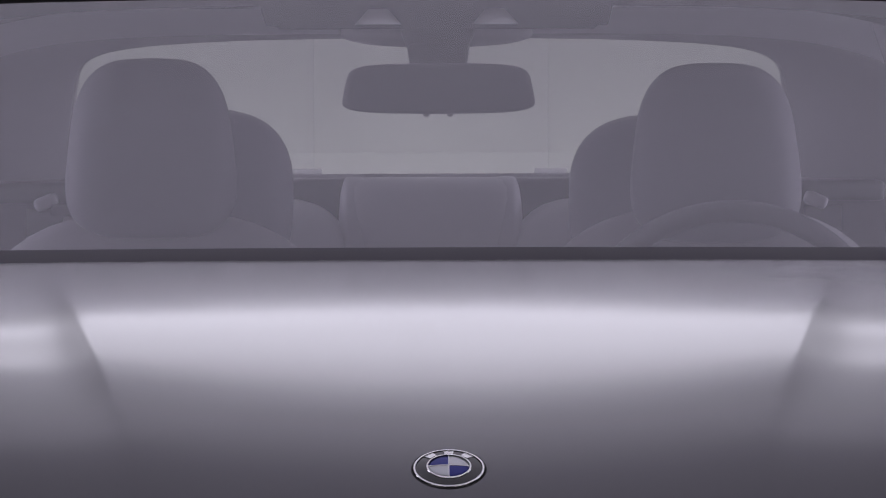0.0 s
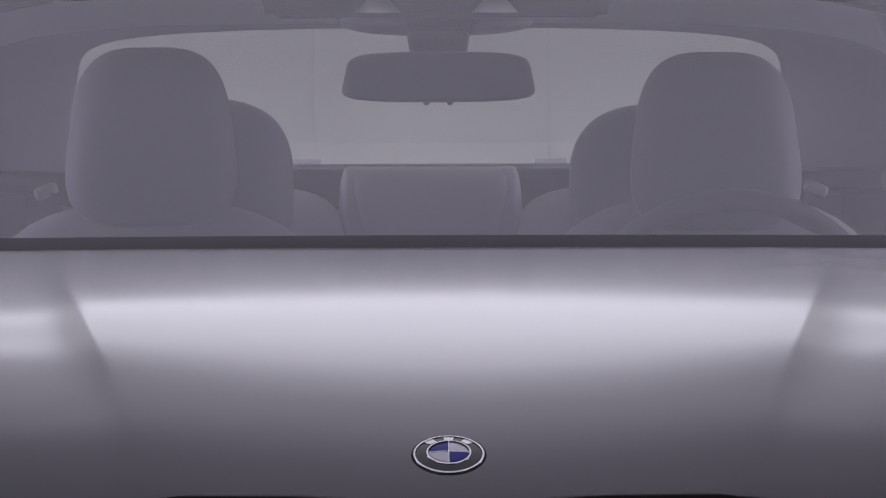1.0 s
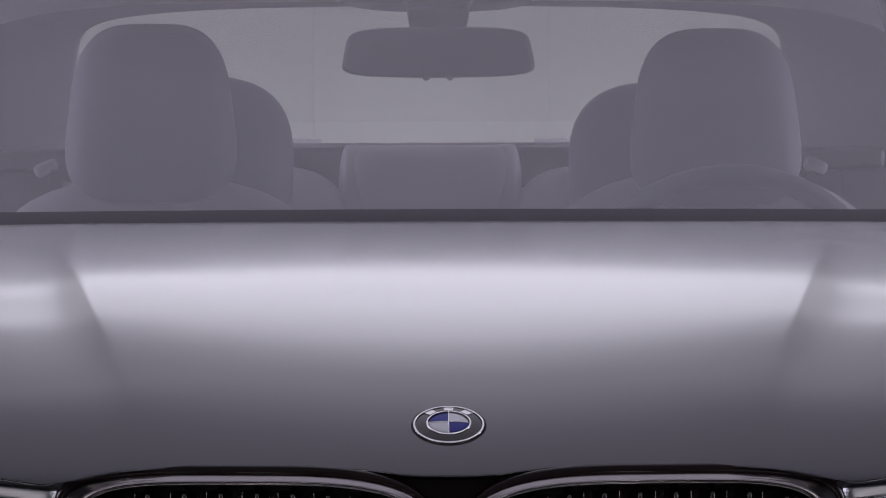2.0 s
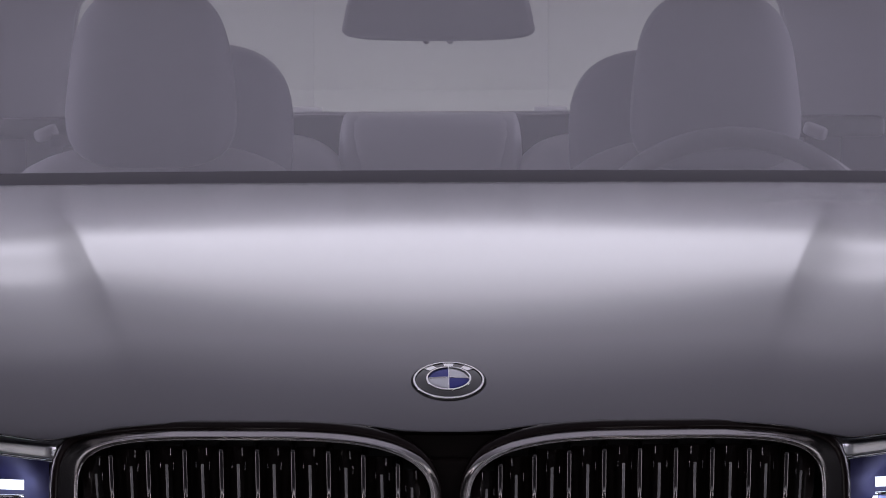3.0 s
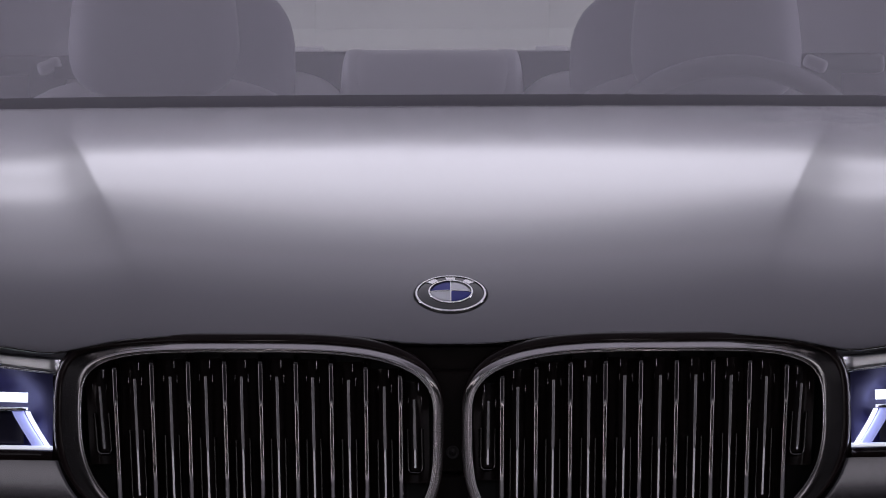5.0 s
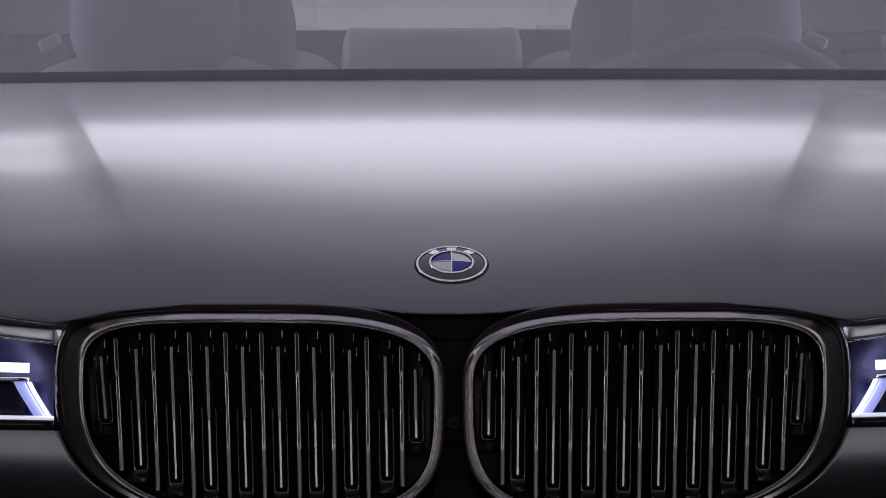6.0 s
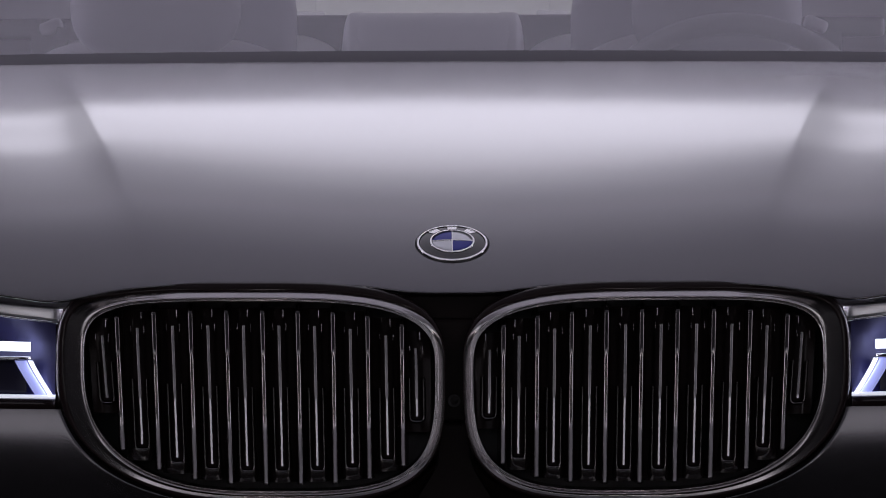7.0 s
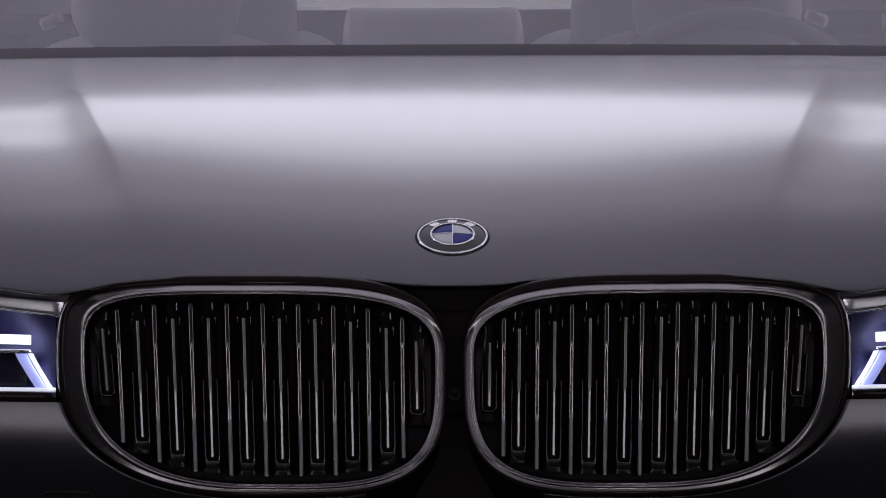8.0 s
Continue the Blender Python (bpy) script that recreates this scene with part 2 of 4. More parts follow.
def blend(a, b, t):
    t = min(max(t, 0.0), 1.0)
    return a + (b - a) * t * t * (3 - 2 * t)

# ---- the studio ----
def sheet(name, quad, mat, thick, label):
    """A wall or slab: a quad with thickness away from the room."""
    q = [Vector(p) for p in quad]
    nrm = (q[1] - q[0]).cross(q[3] - q[0]).normalized()
    back = [p - nrm * thick for p in q]
    faces = [(0, 1, 2, 3), (7, 6, 5, 4)] + [(i, i + 4, (i + 1) % 4 + 4, (i + 1) % 4)[::-1] for i in range(4)]
    ob = new(name, mesh_of(name, q + back, faces, mat, smooth=False))
    return tagged(ob, label, kind="structure")


W, Y0, Y1, TOP = 8.0, -12.0, 12.0, 6.2
sheet("floor", [(-W, Y0, 0), (W, Y0, 0), (W, Y1, 0), (-W, Y1, 0)], FLOOR, 0.2, "black carpeted studio floor")
sheet("ceiling", [(-W, Y0, TOP), (-W, Y1, TOP), (W, Y1, TOP), (W, Y0, TOP)], CEILING, 0.2, "pale studio ceiling")
sheet("wall_back", [(-W, Y1, 0), (W, Y1, 0), (W, Y1, TOP), (-W, Y1, TOP)], WALL, 0.2, "plain grey studio wall")
sheet("wall_front", [(W, Y0, 0), (-W, Y0, 0), (-W, Y0, TOP), (W, Y0, TOP)], FRONT_WALL, 0.2, "dark grey wall behind the camera")
sheet("wall_side_a", [(-W, Y0, 0), (-W, Y1, 0), (-W, Y1, TOP), (-W, Y0, TOP)], SIDE_WALL, 0.2, "black draped studio side wall")
sheet("wall_side_b", [(W, Y1, 0), (W, Y0, 0), (W, Y0, TOP), (W, Y1, TOP)], SIDE_WALL, 0.2, "black draped studio side wall")


panel = box_mesh("wall_panel", (0.5756, 0.03, TOP - 0.1), (0, 0, 0), WALL, 0.0006, 1)
for k in range(-13, 14):
    ob = new("wall_panel", panel)
    ob.location = (0.055 + 0.576 * k, Y1 - 0.017, TOP / 2)
    ob.parent = bpy.data.objects["wall_back"]


def softbox(name, centre, half_w, half_h, aim, mat, label):
    """A wide flat lamp: black frame, glowing cloth in front, turned to shine at aim."""
    ob = empty(name, label=label, category="softbox", at=centre)
    m = look((0, 0, 0), Vector(aim) - Vector(centre)).to_3x3().to_4x4()
    cloth = mesh_of("diffuser", [m @ Vector(p) for p in ((-half_w, -half_h, 0), (half_w, -half_h, 0), (half_w, half_h, 0), (-half_w, half_h, 0))], [(3, 2, 1, 0)], mat)
    part("diffuser", cloth, ob, "glowing white diffuser cloth")
    for sx, sy, px, py in ((half_w + 0.05, 0.05, 0, half_h + 0.02), (half_w + 0.05, 0.05, 0, -half_h - 0.02), (0.05, half_h, half_w + 0.02, 0), (0.05, half_h, -half_w - 0.02, 0)):
        part("frame_bar", box_mesh("frame_bar", (sx * 2 if sx > 0.05 else 0.06, sy * 2 if sy > 0.05 else 0.06, 0.2), m @ Vector((px, py, 0.105)), SATIN_BLACK, 0.01, 2, m), ob)
    part("housing", box_mesh("housing", (half_w * 2, half_h * 2, 0.05), m @ Vector((0, 0, 0.12)), SATIN_BLACK, 0.01, 2, m), ob)
    return ob


rear = softbox("rear_softbox", (0, 9.33, 4.50), 4.6, 1.15, (0, 6.87, 3.74), DIFFUSER_BACK, "long glowing softbox hung high behind the car")
over = softbox("overhead_softbox", (0, 4.65, 5.65), 4.2, 4.37, (0, 4.64, 0), DIFFUSER_TOP, "large dim softbox hung over the car")
for box, x, y, z in [(rear, a, 9.4, 4.6) for a in (-1.6, 1.6)] + [(over, a, b, 5.75) for a in (-3.5, 3.5) for b in (1.5, 7.8)]:
    rod = part("hanger_rod", tube_mesh("hanger_rod", [(x, y, z), (x, y, TOP)], 0.015, SATIN_BLACK), box, "black hanger rod")
    rod.matrix_parent_inverse = Matrix.Translation(-box.location)
# Unseen strips added to draw the thin bright lines on the grille bars.
for s in (-1, 1):
    strip = softbox("added_strip_light", (s * 2.3, -7.0, 1.15), 0.22, 0.8, (0, 0, 0.8), DIFFUSER_STRIP, "unseen strip light added beside the camera for bright lines on the grille bars")
    tagged(strip, group="strip lights beside the camera")
    for px, py in ((0, 0), (-0.3, 0.25), (0.3, 0.25), (0, -0.35)):
        leg = part("stand_leg", tube_mesh("stand_leg", [(s * 2.35 + px, -7.14 - py, 0.0), (s * 2.35, -7.14, 0.45), (s * 2.35, -7.14, 0.5)], 0.015, SATIN_BLACK), strip)
        leg.matrix_parent_inverse = Matrix.Translation(-strip.location)
# Unseen fill behind the camera, added because the grille came out too dark.
front = softbox("added_front_softbox", (0, -11.2, 2.5), 2.5, 1.3, (0, 0, 1.9), DIFFUSER_FRONT, "unseen wide softbox added behind the camera to light the grille")
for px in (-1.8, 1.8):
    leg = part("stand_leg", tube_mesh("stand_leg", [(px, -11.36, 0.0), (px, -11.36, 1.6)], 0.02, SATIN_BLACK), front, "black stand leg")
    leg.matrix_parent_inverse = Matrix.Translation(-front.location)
# Unseen fill boxes added to brighten the cabin through the side windows.
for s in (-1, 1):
    flank = softbox("added_side_softbox", (s * 6.6, 3.4, 1.45), 1.9, 1.1, (0, 2.6, 1.2), DIFFUSER_SIDE, "unseen wide softbox added beside the car to brighten the cabin")
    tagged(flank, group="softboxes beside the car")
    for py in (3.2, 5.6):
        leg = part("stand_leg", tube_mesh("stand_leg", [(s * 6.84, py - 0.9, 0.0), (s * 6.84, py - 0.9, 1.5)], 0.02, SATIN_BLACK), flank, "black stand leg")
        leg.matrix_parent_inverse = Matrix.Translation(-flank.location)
# Unseen corner fills added to lighten the bumper's shelf and the lamp brows.
for s in (-1, 1):
    corner = softbox("added_corner_softbox", (s * 5.7, -6.7, 3.7), 2.4, 1.3, (0, 0, 2.1), DIFFUSER_CORNER, "unseen dim softbox added in the front corner to light the bumper and brows")
    tagged(corner, group="softboxes in the front corners")
    leg = part("stand_leg", tube_mesh("stand_leg", [(s * 5.84, -6.87, 0.0), (s * 5.84, -6.87, 3.7)], 0.02, SATIN_BLACK), corner, "black stand leg")
    leg.matrix_parent_inverse = Matrix.Translation(-corner.location)
softbox("wall_washer", (0, 11.45, 0.22), 5.0, 0.16, (0, 11.97, 0.62), DIFFUSER_WASH, "low strip light on the floor washing the back wall")

# ---- the car ----
car = empty("car", label="dark grey metallic luxury saloon with twin grilles and lit headlights", category="car", at=(0, 1.8, 0))


def car_part(name, me, label="", under=None):
    parent = under or car
    ob = part(name, me, parent, label)
    ob.matrix_parent_inverse = Matrix.Translation((0, -1.8, 0)) if parent is car else Matrix.Identity(4)
    return ob


def car_group(name, label=""):
    ob = empty(name, car, label)
    ob.matrix_parent_inverse = Matrix.Translation((0, -1.8, 0))
    return ob


# profile of the bonnet along its middle: its slope in degrees at distances behind the emblem
SLOPE = [(-0.14, 60), (-0.10, 45), (-0.07, 36), (-0.045, 31), (0.0, 27), (0.07, 20.5), (0.15, 15.5), (0.27, 11.8), (0.4, 10.0), (0.53, 9.3), (0.60, 8.7),
         (0.68, 6.9), (0.78, 5.6), (0.9, 5.0), (1.3, 4.2)]
_ys = np.arange(-0.14, 1.701, 0.002)
_sl = np.tan(np.radians(np.interp(_ys, [p[0] for p in SLOPE], [p[1] for p in SLOPE])))
_sl = np.convolve(np.pad(_sl, 15, mode="edge"), np.ones(31) / 31, mode="valid")
_zs = np.concatenate([[0], np.cumsum((_sl[1:] + _sl[:-1]) / 2 * 0.002)])
_k = (1.0285 - 0.838) / (np.interp(1.124, _ys, _zs) - np.interp(0.0, _ys, _zs))
_zs = np.where(_ys > 0, 1.0, 1.0 / _k) * _k * (_zs - np.interp(0.0, _ys, _zs)) + 0.838


def crease_x(y):
    """Half the distance between the two creases, which spread to the rear."""
    y = max(y, -0.1)
    return 0.3255 + 0.21 * y - 0.09 * y * y


def bonnet_z(x, y):
    a, nose = abs(x), blend(1, 0, (y + 0.05) / 0.38)
    s = a - crease_x(y)
    s = 0.0022 * math.log1p(math.exp(s / 0.0022)) if s < 0.1 else s
    # the rear plateau begins farther forward at the sides
    rear = blend(0, 1, (y - 0.1) / 0.55)
    shift = -(0.03 + 0.05 * nose) * (1 - rear) + 0.85 * rear
    droop = 0.15 * blend(1, 0, (y + 0.12) / 0.22) * min(x * x, 0.11)
    z = float(np.interp(y + shift * x * x - droop, _ys, _zs)) - (0.005 + 0.075 * nose + 0.071 * rear) * x * x
    # flatter towards the sides
    z += 0.10 * x * x * max(1.12 - y, 0) * blend(0, 1, (y + 0.25) / 0.42)
    # outside the crease the bonnet falls away
    z -= 0.022 * min(max(1.15 - y, 0), 1.15) * blend(0.455, 1, y / 0.4) * (1 - math.exp(-s / 0.06))
    z -= 0.0075 * min(max(1.1 - y, 0), 0.7) * blend(0, 1, y / 0.26) * (1 - math.exp(-s / 0.010))
    return z - 0.25 * max(a - 0.56, 0) ** 2


# height of the bonnet's front edge: low over the bridge, arched over each kidney
_ea = np.arange(-0.1, 0.7, 0.002)
_ez = np.interp(np.abs(_ea), [0, 0.030, 0.052, 0.08, 0.10, 0.13, 0.16, 0.20, 0.25, 0.29, 0.314, 0.355, 0.39, 0.42, 0.52],
                [0.788, 0.788, 0.7892, 0.7933, 0.7952, 0.7972, 0.7980, 0.7986, 0.7981, 0.7965, 0.7947, 0.7910, 0.7838, 0.7782, 0.7920])
_ez = np.convolve(np.pad(_ez, 10, mode="edge"), np.hanning(23)[1:-1] / np.hanning(23).sum(), mode="valid")


def edge_z(a):
    """Height of the bonnet's front edge at half-width a."""
    return float(np.interp(a, _ea, _ez))


def edge_y(x):
    z, lo, hi = edge_z(abs(x)), -0.13, 0.5
    for _ in range(40):
        mid = (lo + hi) / 2
        lo, hi = (mid, hi) if bonnet_z(x, mid) < z else (lo, mid)
    return hi


def rear_y(x):
    return 1.124 + 0.06 * x * x


def bonnet_mesh():
    inner = [math.sin(math.pi / 2 * t) for t in span(-1, 1, 40)]
    outer = [1 + 2.0 * t * t * 0.5 for t in span(0, 1, 30)][1:]
    us = [-u for u in outer[::-1]] + inner + outer
    vs = [-0.02] + [t ** 1.5 for t in span(0, 1, 70)] + [1.01]

    def f(u, v):
        t = min(max(v, 0), 1)
        half = crease_x(-0.02 + 1.1 * t)
        x = u * half if abs(u) <= 1 else math.copysign(half + (abs(u) - 1) * (0.76 - half), u)
        e = edge_y(x)
        y = e + t * (rear_y(x) - e)
        z = bonnet_z(x, y)
        if v < 0:
            return x, y + 0.014, z - 0.002
        if v > 1:
            return x, y - 0.002, z - 0.02
        return x, y, z
    return mesh_of("bonnet", *grid(f, us, vs), PAINT)


car_part("bonnet", bonnet_mesh(), "dark grey metallic bonnet with two creases")


# windscreen base trim
def cowl_mesh():
    prof = [(0.002, 0.98), (0.004, 1.014), (0.03, 1.029), (0.07, 1.0405), (0.085, 1.0415), (0.095, 1.039), (0.1, 0.98)]

    def f(u, v):
        dy, z = prof[int(v)]
        return u, rear_y(u) + dy + 0.18 * u * u * (dy / 0.1), z - 0.003 * (u / 0.5) ** 2
    return mesh_of("cowl_trim", *grid(f, span(-0.74, 0.74, 60), range(len(prof))), COWL_BLACK)


car_part("cowl_trim", cowl_mesh(), "matt black windscreen base trim")


# windscreen
def screen_point(x, v, lift=0.0):
    """A point of the windscreen: v from its foot (0) to its top (1)."""
    y = 1.205 + 0.765 * v + (0.24 - 0.08 * v) * x * x
    z = 1.033 + 0.319 * v + 0.019 * math.sin(math.pi * v) - 0.0042 * (x / 0.58) ** 2 - 0.002 * (x / 0.58) ** 6 * v
    return x, y - 0.37 * lift, z + 0.93 * lift


def half_width(v):
    return 0.735 - 0.115 * v


car_part("windscreen", mesh_of("windscreen", *grid(lambda u, v: screen_point(u * half_width(v), v), span(-1, 1, 48), span(0, 1, 30)), GLASS), "hazy reflecting windscreen glass")


def frit_mesh():
    def f(u, k):
        x = 0.632 * u
        low = 0.936 - 0.045 * (abs(x) / 0.56) ** 5
        return screen_point(x, low + (0.999 - low) * k, -0.003)
    return mesh_of("screen_border", *grid(f, span(-1, 1, 80), span(0, 1, 4)), FRIT)


car_part("screen_border", frit_mesh(), "black printed border of the windscreen")

for s in (-1, 1):
    seal = [screen_point(s * (half_width(v) + 0.004), v, 0.004) for v in span(0, 1, 16)]
    car_part("screen_seal", tube_mesh("screen_seal", seal, 0.008, RUBBER), "black rubber windscreen seal")
car_part("roof_seal", tube_mesh("roof_seal", [screen_point(x, 1.0, 0.005) for x in span(-0.62, 0.62, 40)], 0.005, RUBBER), "black rubber seal along the roof")


# cabin shell
def roof_z(y):
    t = (y - 1.97) / 1.5
    return 1.352 + 0.11 * math.sin(math.pi * min(max(t, 0), 1.25) * 0.8) - 0.02 * t


def roof_mesh(drop, mat, name, y0, y1, hw):
    def f(u, v):
        y = y0 + (y1 - y0) * v + 0.16 * (u * hw) ** 2 * (1 - v)
        return u * hw, y, roof_z(y) - 0.05 * (u * hw / 0.6) ** 2 - 0.02 * abs(u) ** 8 - drop
    return mesh_of(name, *grid(f, span(-1, 1, 36), span(0, 1, 24), flip=drop > 0.02), mat)


car_part("roof", roof_mesh(0.0, PAINT, "roof", 1.975, 3.25, 0.63), "dark grey metallic roof")


def headliner_mesh():
    def f(u, v):
        x, y = 0.66 * u, 1.985 + 1.1 * v
        z = 1.329 - 0.034 * v + 0.018 * math.sin(math.pi * v) - 0.05 * abs(u) ** 7 * min(1, 4 * v)
        return x, y + 0.16 * x * x * (1 - v), z
    return mesh_of("headliner", *grid(f, span(-1, 1, 40), span(0, 1, 24), flip=True), HEADLINER)


car_part("headliner", headliner_mesh(), "pale grey fabric headliner")


# rear of the cabin: pillars round the rear window
def rear_opening(a):
    """The rear window's rim: angle a from the middle, rounded at the top corners."""
    c, s = math.cos(a), math.sin(a)
    n = 8.0 if s > 0 else 9.0
    z = 1.19 + (0.097 if s > 0 else 0.098) * sgn_pow(s, 2 / n)
    x = 0.503 * sgn_pow(c, 2 / n)
    x *= 1 + 0.4 * max(1.275 - z, 0)
    return x, z + (0.006 - 0.060 * x * x if s > 0 else 0.0)


def rear_frame_mesh():
    angles = [2 * math.pi * i / 120 for i in range(120)]

    def f(a, v):
        x, z = rear_opening(a)
        ox, oz = 0.70 * sgn_pow(math.cos(a), 0.35), 1.15 + (0.21 if math.sin(a) > 0 else 0.75) * sgn_pow(math.sin(a), 0.35)
        if v == 0:
            y = 3.6 - (z - 1.09) * 2.5
            return x * 0.99, y + 0.05, z
        if v == 1:
            y = 3.56 - (z - 1.09) * 2.5
            return x, y, z
        y = 3.54 - (z - 1.09) * 2.5
        t = (v - 1) / 2
        return x + (ox - x) * t, max(y, 3.0), z + (oz - z) * t
    return mesh_of("rear_pillars", *grid(f, angles, (0, 1, 2, 3), close_u=True), PILLAR)


car_part("rear_pillars", rear_frame_mesh(), "dark fabric rear pillars round the back window")
car_part("rear_window", mesh_of("rear_window", *grid(lambda u, v: (0.6 * u, 3.05 + 0.62 * v, 1.312 - 0.25 * v), span(-1, 1, 12), span(0, 1, 8)), REAR_GLASS), "sloping rear window glass")
for s in (-1, 1):
    car_part("shelf_trim", box_mesh("shelf_trim", (0.048, 0.012, 0.003), (s * 0.182, 3.72, 1.0935), PALE_TRIM, 0.001, 2, pose(0, 0, 0, 38, 0, 0)), "pale trim strip")
    car_part("shelf_speaker", box_mesh("shelf_speaker", (0.2, 0.12, 0.10), (s * 0.21, 3.27, 1.041), SATIN_BLACK, 0.006), "black rear shelf loudspeaker housing")
car_part("rear_shelf", box_mesh("rear_shelf", (1.3, 0.55, 0.03), (0, 3.5, 1.072), SATIN_BLACK, 0.008), "black parcel shelf")


# seats
def front_seat(cx, top, shoulder):
    s = math.copysign(1, cx)
    seat = car_group("front_seat", "dark leather front seat with tall headrest")
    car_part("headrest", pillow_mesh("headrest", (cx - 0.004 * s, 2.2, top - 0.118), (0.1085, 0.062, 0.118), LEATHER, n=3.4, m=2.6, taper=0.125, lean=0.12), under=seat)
    car_part("backrest", pillow_mesh("backrest", (cx + math.copysign(0.006, -cx), 2.24, shoulder - 0.33), (0.268, 0.09, 0.33), LIT_SEAT_LEATHER, n=3.0, m=3.0, taper=0.02, lean=0.22), under=seat)
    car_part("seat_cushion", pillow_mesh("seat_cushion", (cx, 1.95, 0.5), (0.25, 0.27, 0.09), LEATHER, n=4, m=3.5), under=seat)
    return seat


front_seat(-0.375, 1.266, 1.062)
front_seat(0.371, 1.2575, 1.068)


def rear_seat(s):
    seat = car_group("rear_seat", "dark leather rear seat with wide headrest")
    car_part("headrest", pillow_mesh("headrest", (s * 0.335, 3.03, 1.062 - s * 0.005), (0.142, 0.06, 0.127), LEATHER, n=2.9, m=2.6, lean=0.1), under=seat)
    car_part("backrest", pillow_mesh("backrest", (s * 0.304, 3.15, 0.736), (0.206, 0.1, 0.33), LIT_REAR_LEATHER, n=5, m=3.0, lean=0.15), under=seat)
    car_part("seat_cushion", pillow_mesh("seat_cushion", (s * 0.36, 2.85, 0.5), (0.25, 0.28, 0.1), LIT_REAR_LEATHER, n=4, m=3.5), under=seat)


rear_seat(-1)
rear_seat(1)
middle = car_group("centre_backrest", "grey leather centre backrest with fold-down armrest")
car_part("armrest", pillow_mesh("armrest", (0, 3.2, 0.806), (0.131, 0.08, 0.288), LIT_REAR_LEATHER, n=11, m=3.0, lean=0.05), under=middle)
for s in (-1, 1):
    car_part("side_bolster", pillow_mesh("side_bolster", (s * 0.107, 3.2, 0.806), (0.026, 0.08, 0.289), LIT_REAR_LEATHER, n=5, m=2.6, lean=0.05), under=middle)

# dashboard and steering wheel
def dash_mesh():
    def f(u, v):
        y = 1.27 + 0.5 * v
        return 0.7 * u, y + 0.1 * u * u, 0.99 + 0.02 * math.sin(math.pi * v) - 0.5 * max(v - 0.75, 0) - 0.02 * u * u
    return mesh_of("dashboard", *grid(f, span(-1, 1, 30), span(0, 1, 20)), SATIN_BLACK)


car_part("dashboard", dash_mesh(), "matt black dashboard top")
wheel = car_group("steering_wheel", "black leather steering wheel")
tilt = pose(0.368, 1.76, 0.902, -66, 0, 0)
rim = [tilt @ Vector((0.188 * math.cos(a), 0.188 * math.sin(a), 0)) for a in (2 * math.pi * i / 64 for i in range(64))]
car_part("wheel_rim", tube_mesh("wheel_rim", rim, 0.014, WHEEL_LEATHER, sides=12, closed=True), under=wheel)
for a in (0, math.pi / 2, math.pi):
    car_part("spoke", tube_mesh("spoke", [tilt @ Vector((0.05 * math.cos(a), 0.05 * math.sin(a), 0)), tilt @ Vector((0.18 * math.cos(a), 0.18 * math.sin(a), 0))], 0.014, WHEEL_LEATHER), under=wheel)
car_part("wheel_hub", lathe_mesh("wheel_hub", [(0.001, 0.03), (0.05, 0.025), (0.07, 0.01), (0.07, -0.02), (0.001, -0.02)], WHEEL_LEATHER, tilt, 32), under=wheel)

# belt guides on the door pillars
for s in (-1, 1):
    g = car_group("seat_belt", "grey seat belt with its upper guide")
    car_part("belt_guide", box_mesh("belt_guide", (0.032, 0.03, 0.018), (s * 0.513 - 0.004, 2.42, 1.074), LIT_SEAT_LEATHER, 0.006, 3, pose(0, 0, 0, 0, s * 22, 0)), under=g)
    car_part("belt_web", mesh_of("belt_web", *grid(lambda u, v: (s * (0.52 + 0.025 * u), 2.44, 1.066 - 0.5 * v), (-1, 1), span(0, 1, 6)), SATIN_BLACK), under=g)

car_part("belt_strap", mesh_of("belt_strap", *grid(lambda u, v: (-0.508 + 0.062 * u, 2.36 + 0.004 * math.sin(6 * u), 1.0735 - 0.002 * u - 0.0165 * v), span(0, 1, 10), span(0, 1, 3)), SATIN_BLACK), "dark belt webbing over the seat shoulder", under=bpy.data.objects["seat_belt"])

# rear-view mirror with its foot, and the sensor cover at the head of the screen
def outline_solid(name, pts, y0, y1, mat, round_front=0.006):
    """A solid with the outline pts (x, z), front at y0 and back at y1, its front edge rounded."""
    n = len(pts)
    cx, cz = sum(p[0] for p in pts) / n, sum(p[1] for p in pts) / n
    rings = []
    for inset, y in ((1.0, y0), (0.3, y0 + 0.3 * round_front), (0.0, y0 + round_front), (0.0, y1)):
        k = inset * round_front
        ring = []
        for x, z in pts:
            d = math.hypot(x - cx, z - cz)
            ring.append((x - (x - cx) / d * k, y, z - (z - cz) / d * k))
        rings.append(ring)
    verts = [p for r in rings for p in r]
    faces = [(j * n + i, j * n + (i + 1) % n, (j + 1) * n + (i + 1) % n, (j + 1) * n + i) for j in range(3) for i in range(n)]
    faces += [tuple(range(n))[::-1], tuple(range(3 * n, 4 * n))]
    return mesh_of(name, verts, faces, mat)


def squircle(cx, cz, hx, hz, n, count=64, taper=0.0, bow=0.0):
    out = []
    for i in range(count):
        a = 2 * math.pi * i / count
        x, z = sgn_pow(math.cos(a), 2 / n), sgn_pow(math.sin(a), 2 / n)
        out.append((cx + hx * x * (1 - taper * z), cz + hz * z + bow * (1 - x * x) * z))
    return out


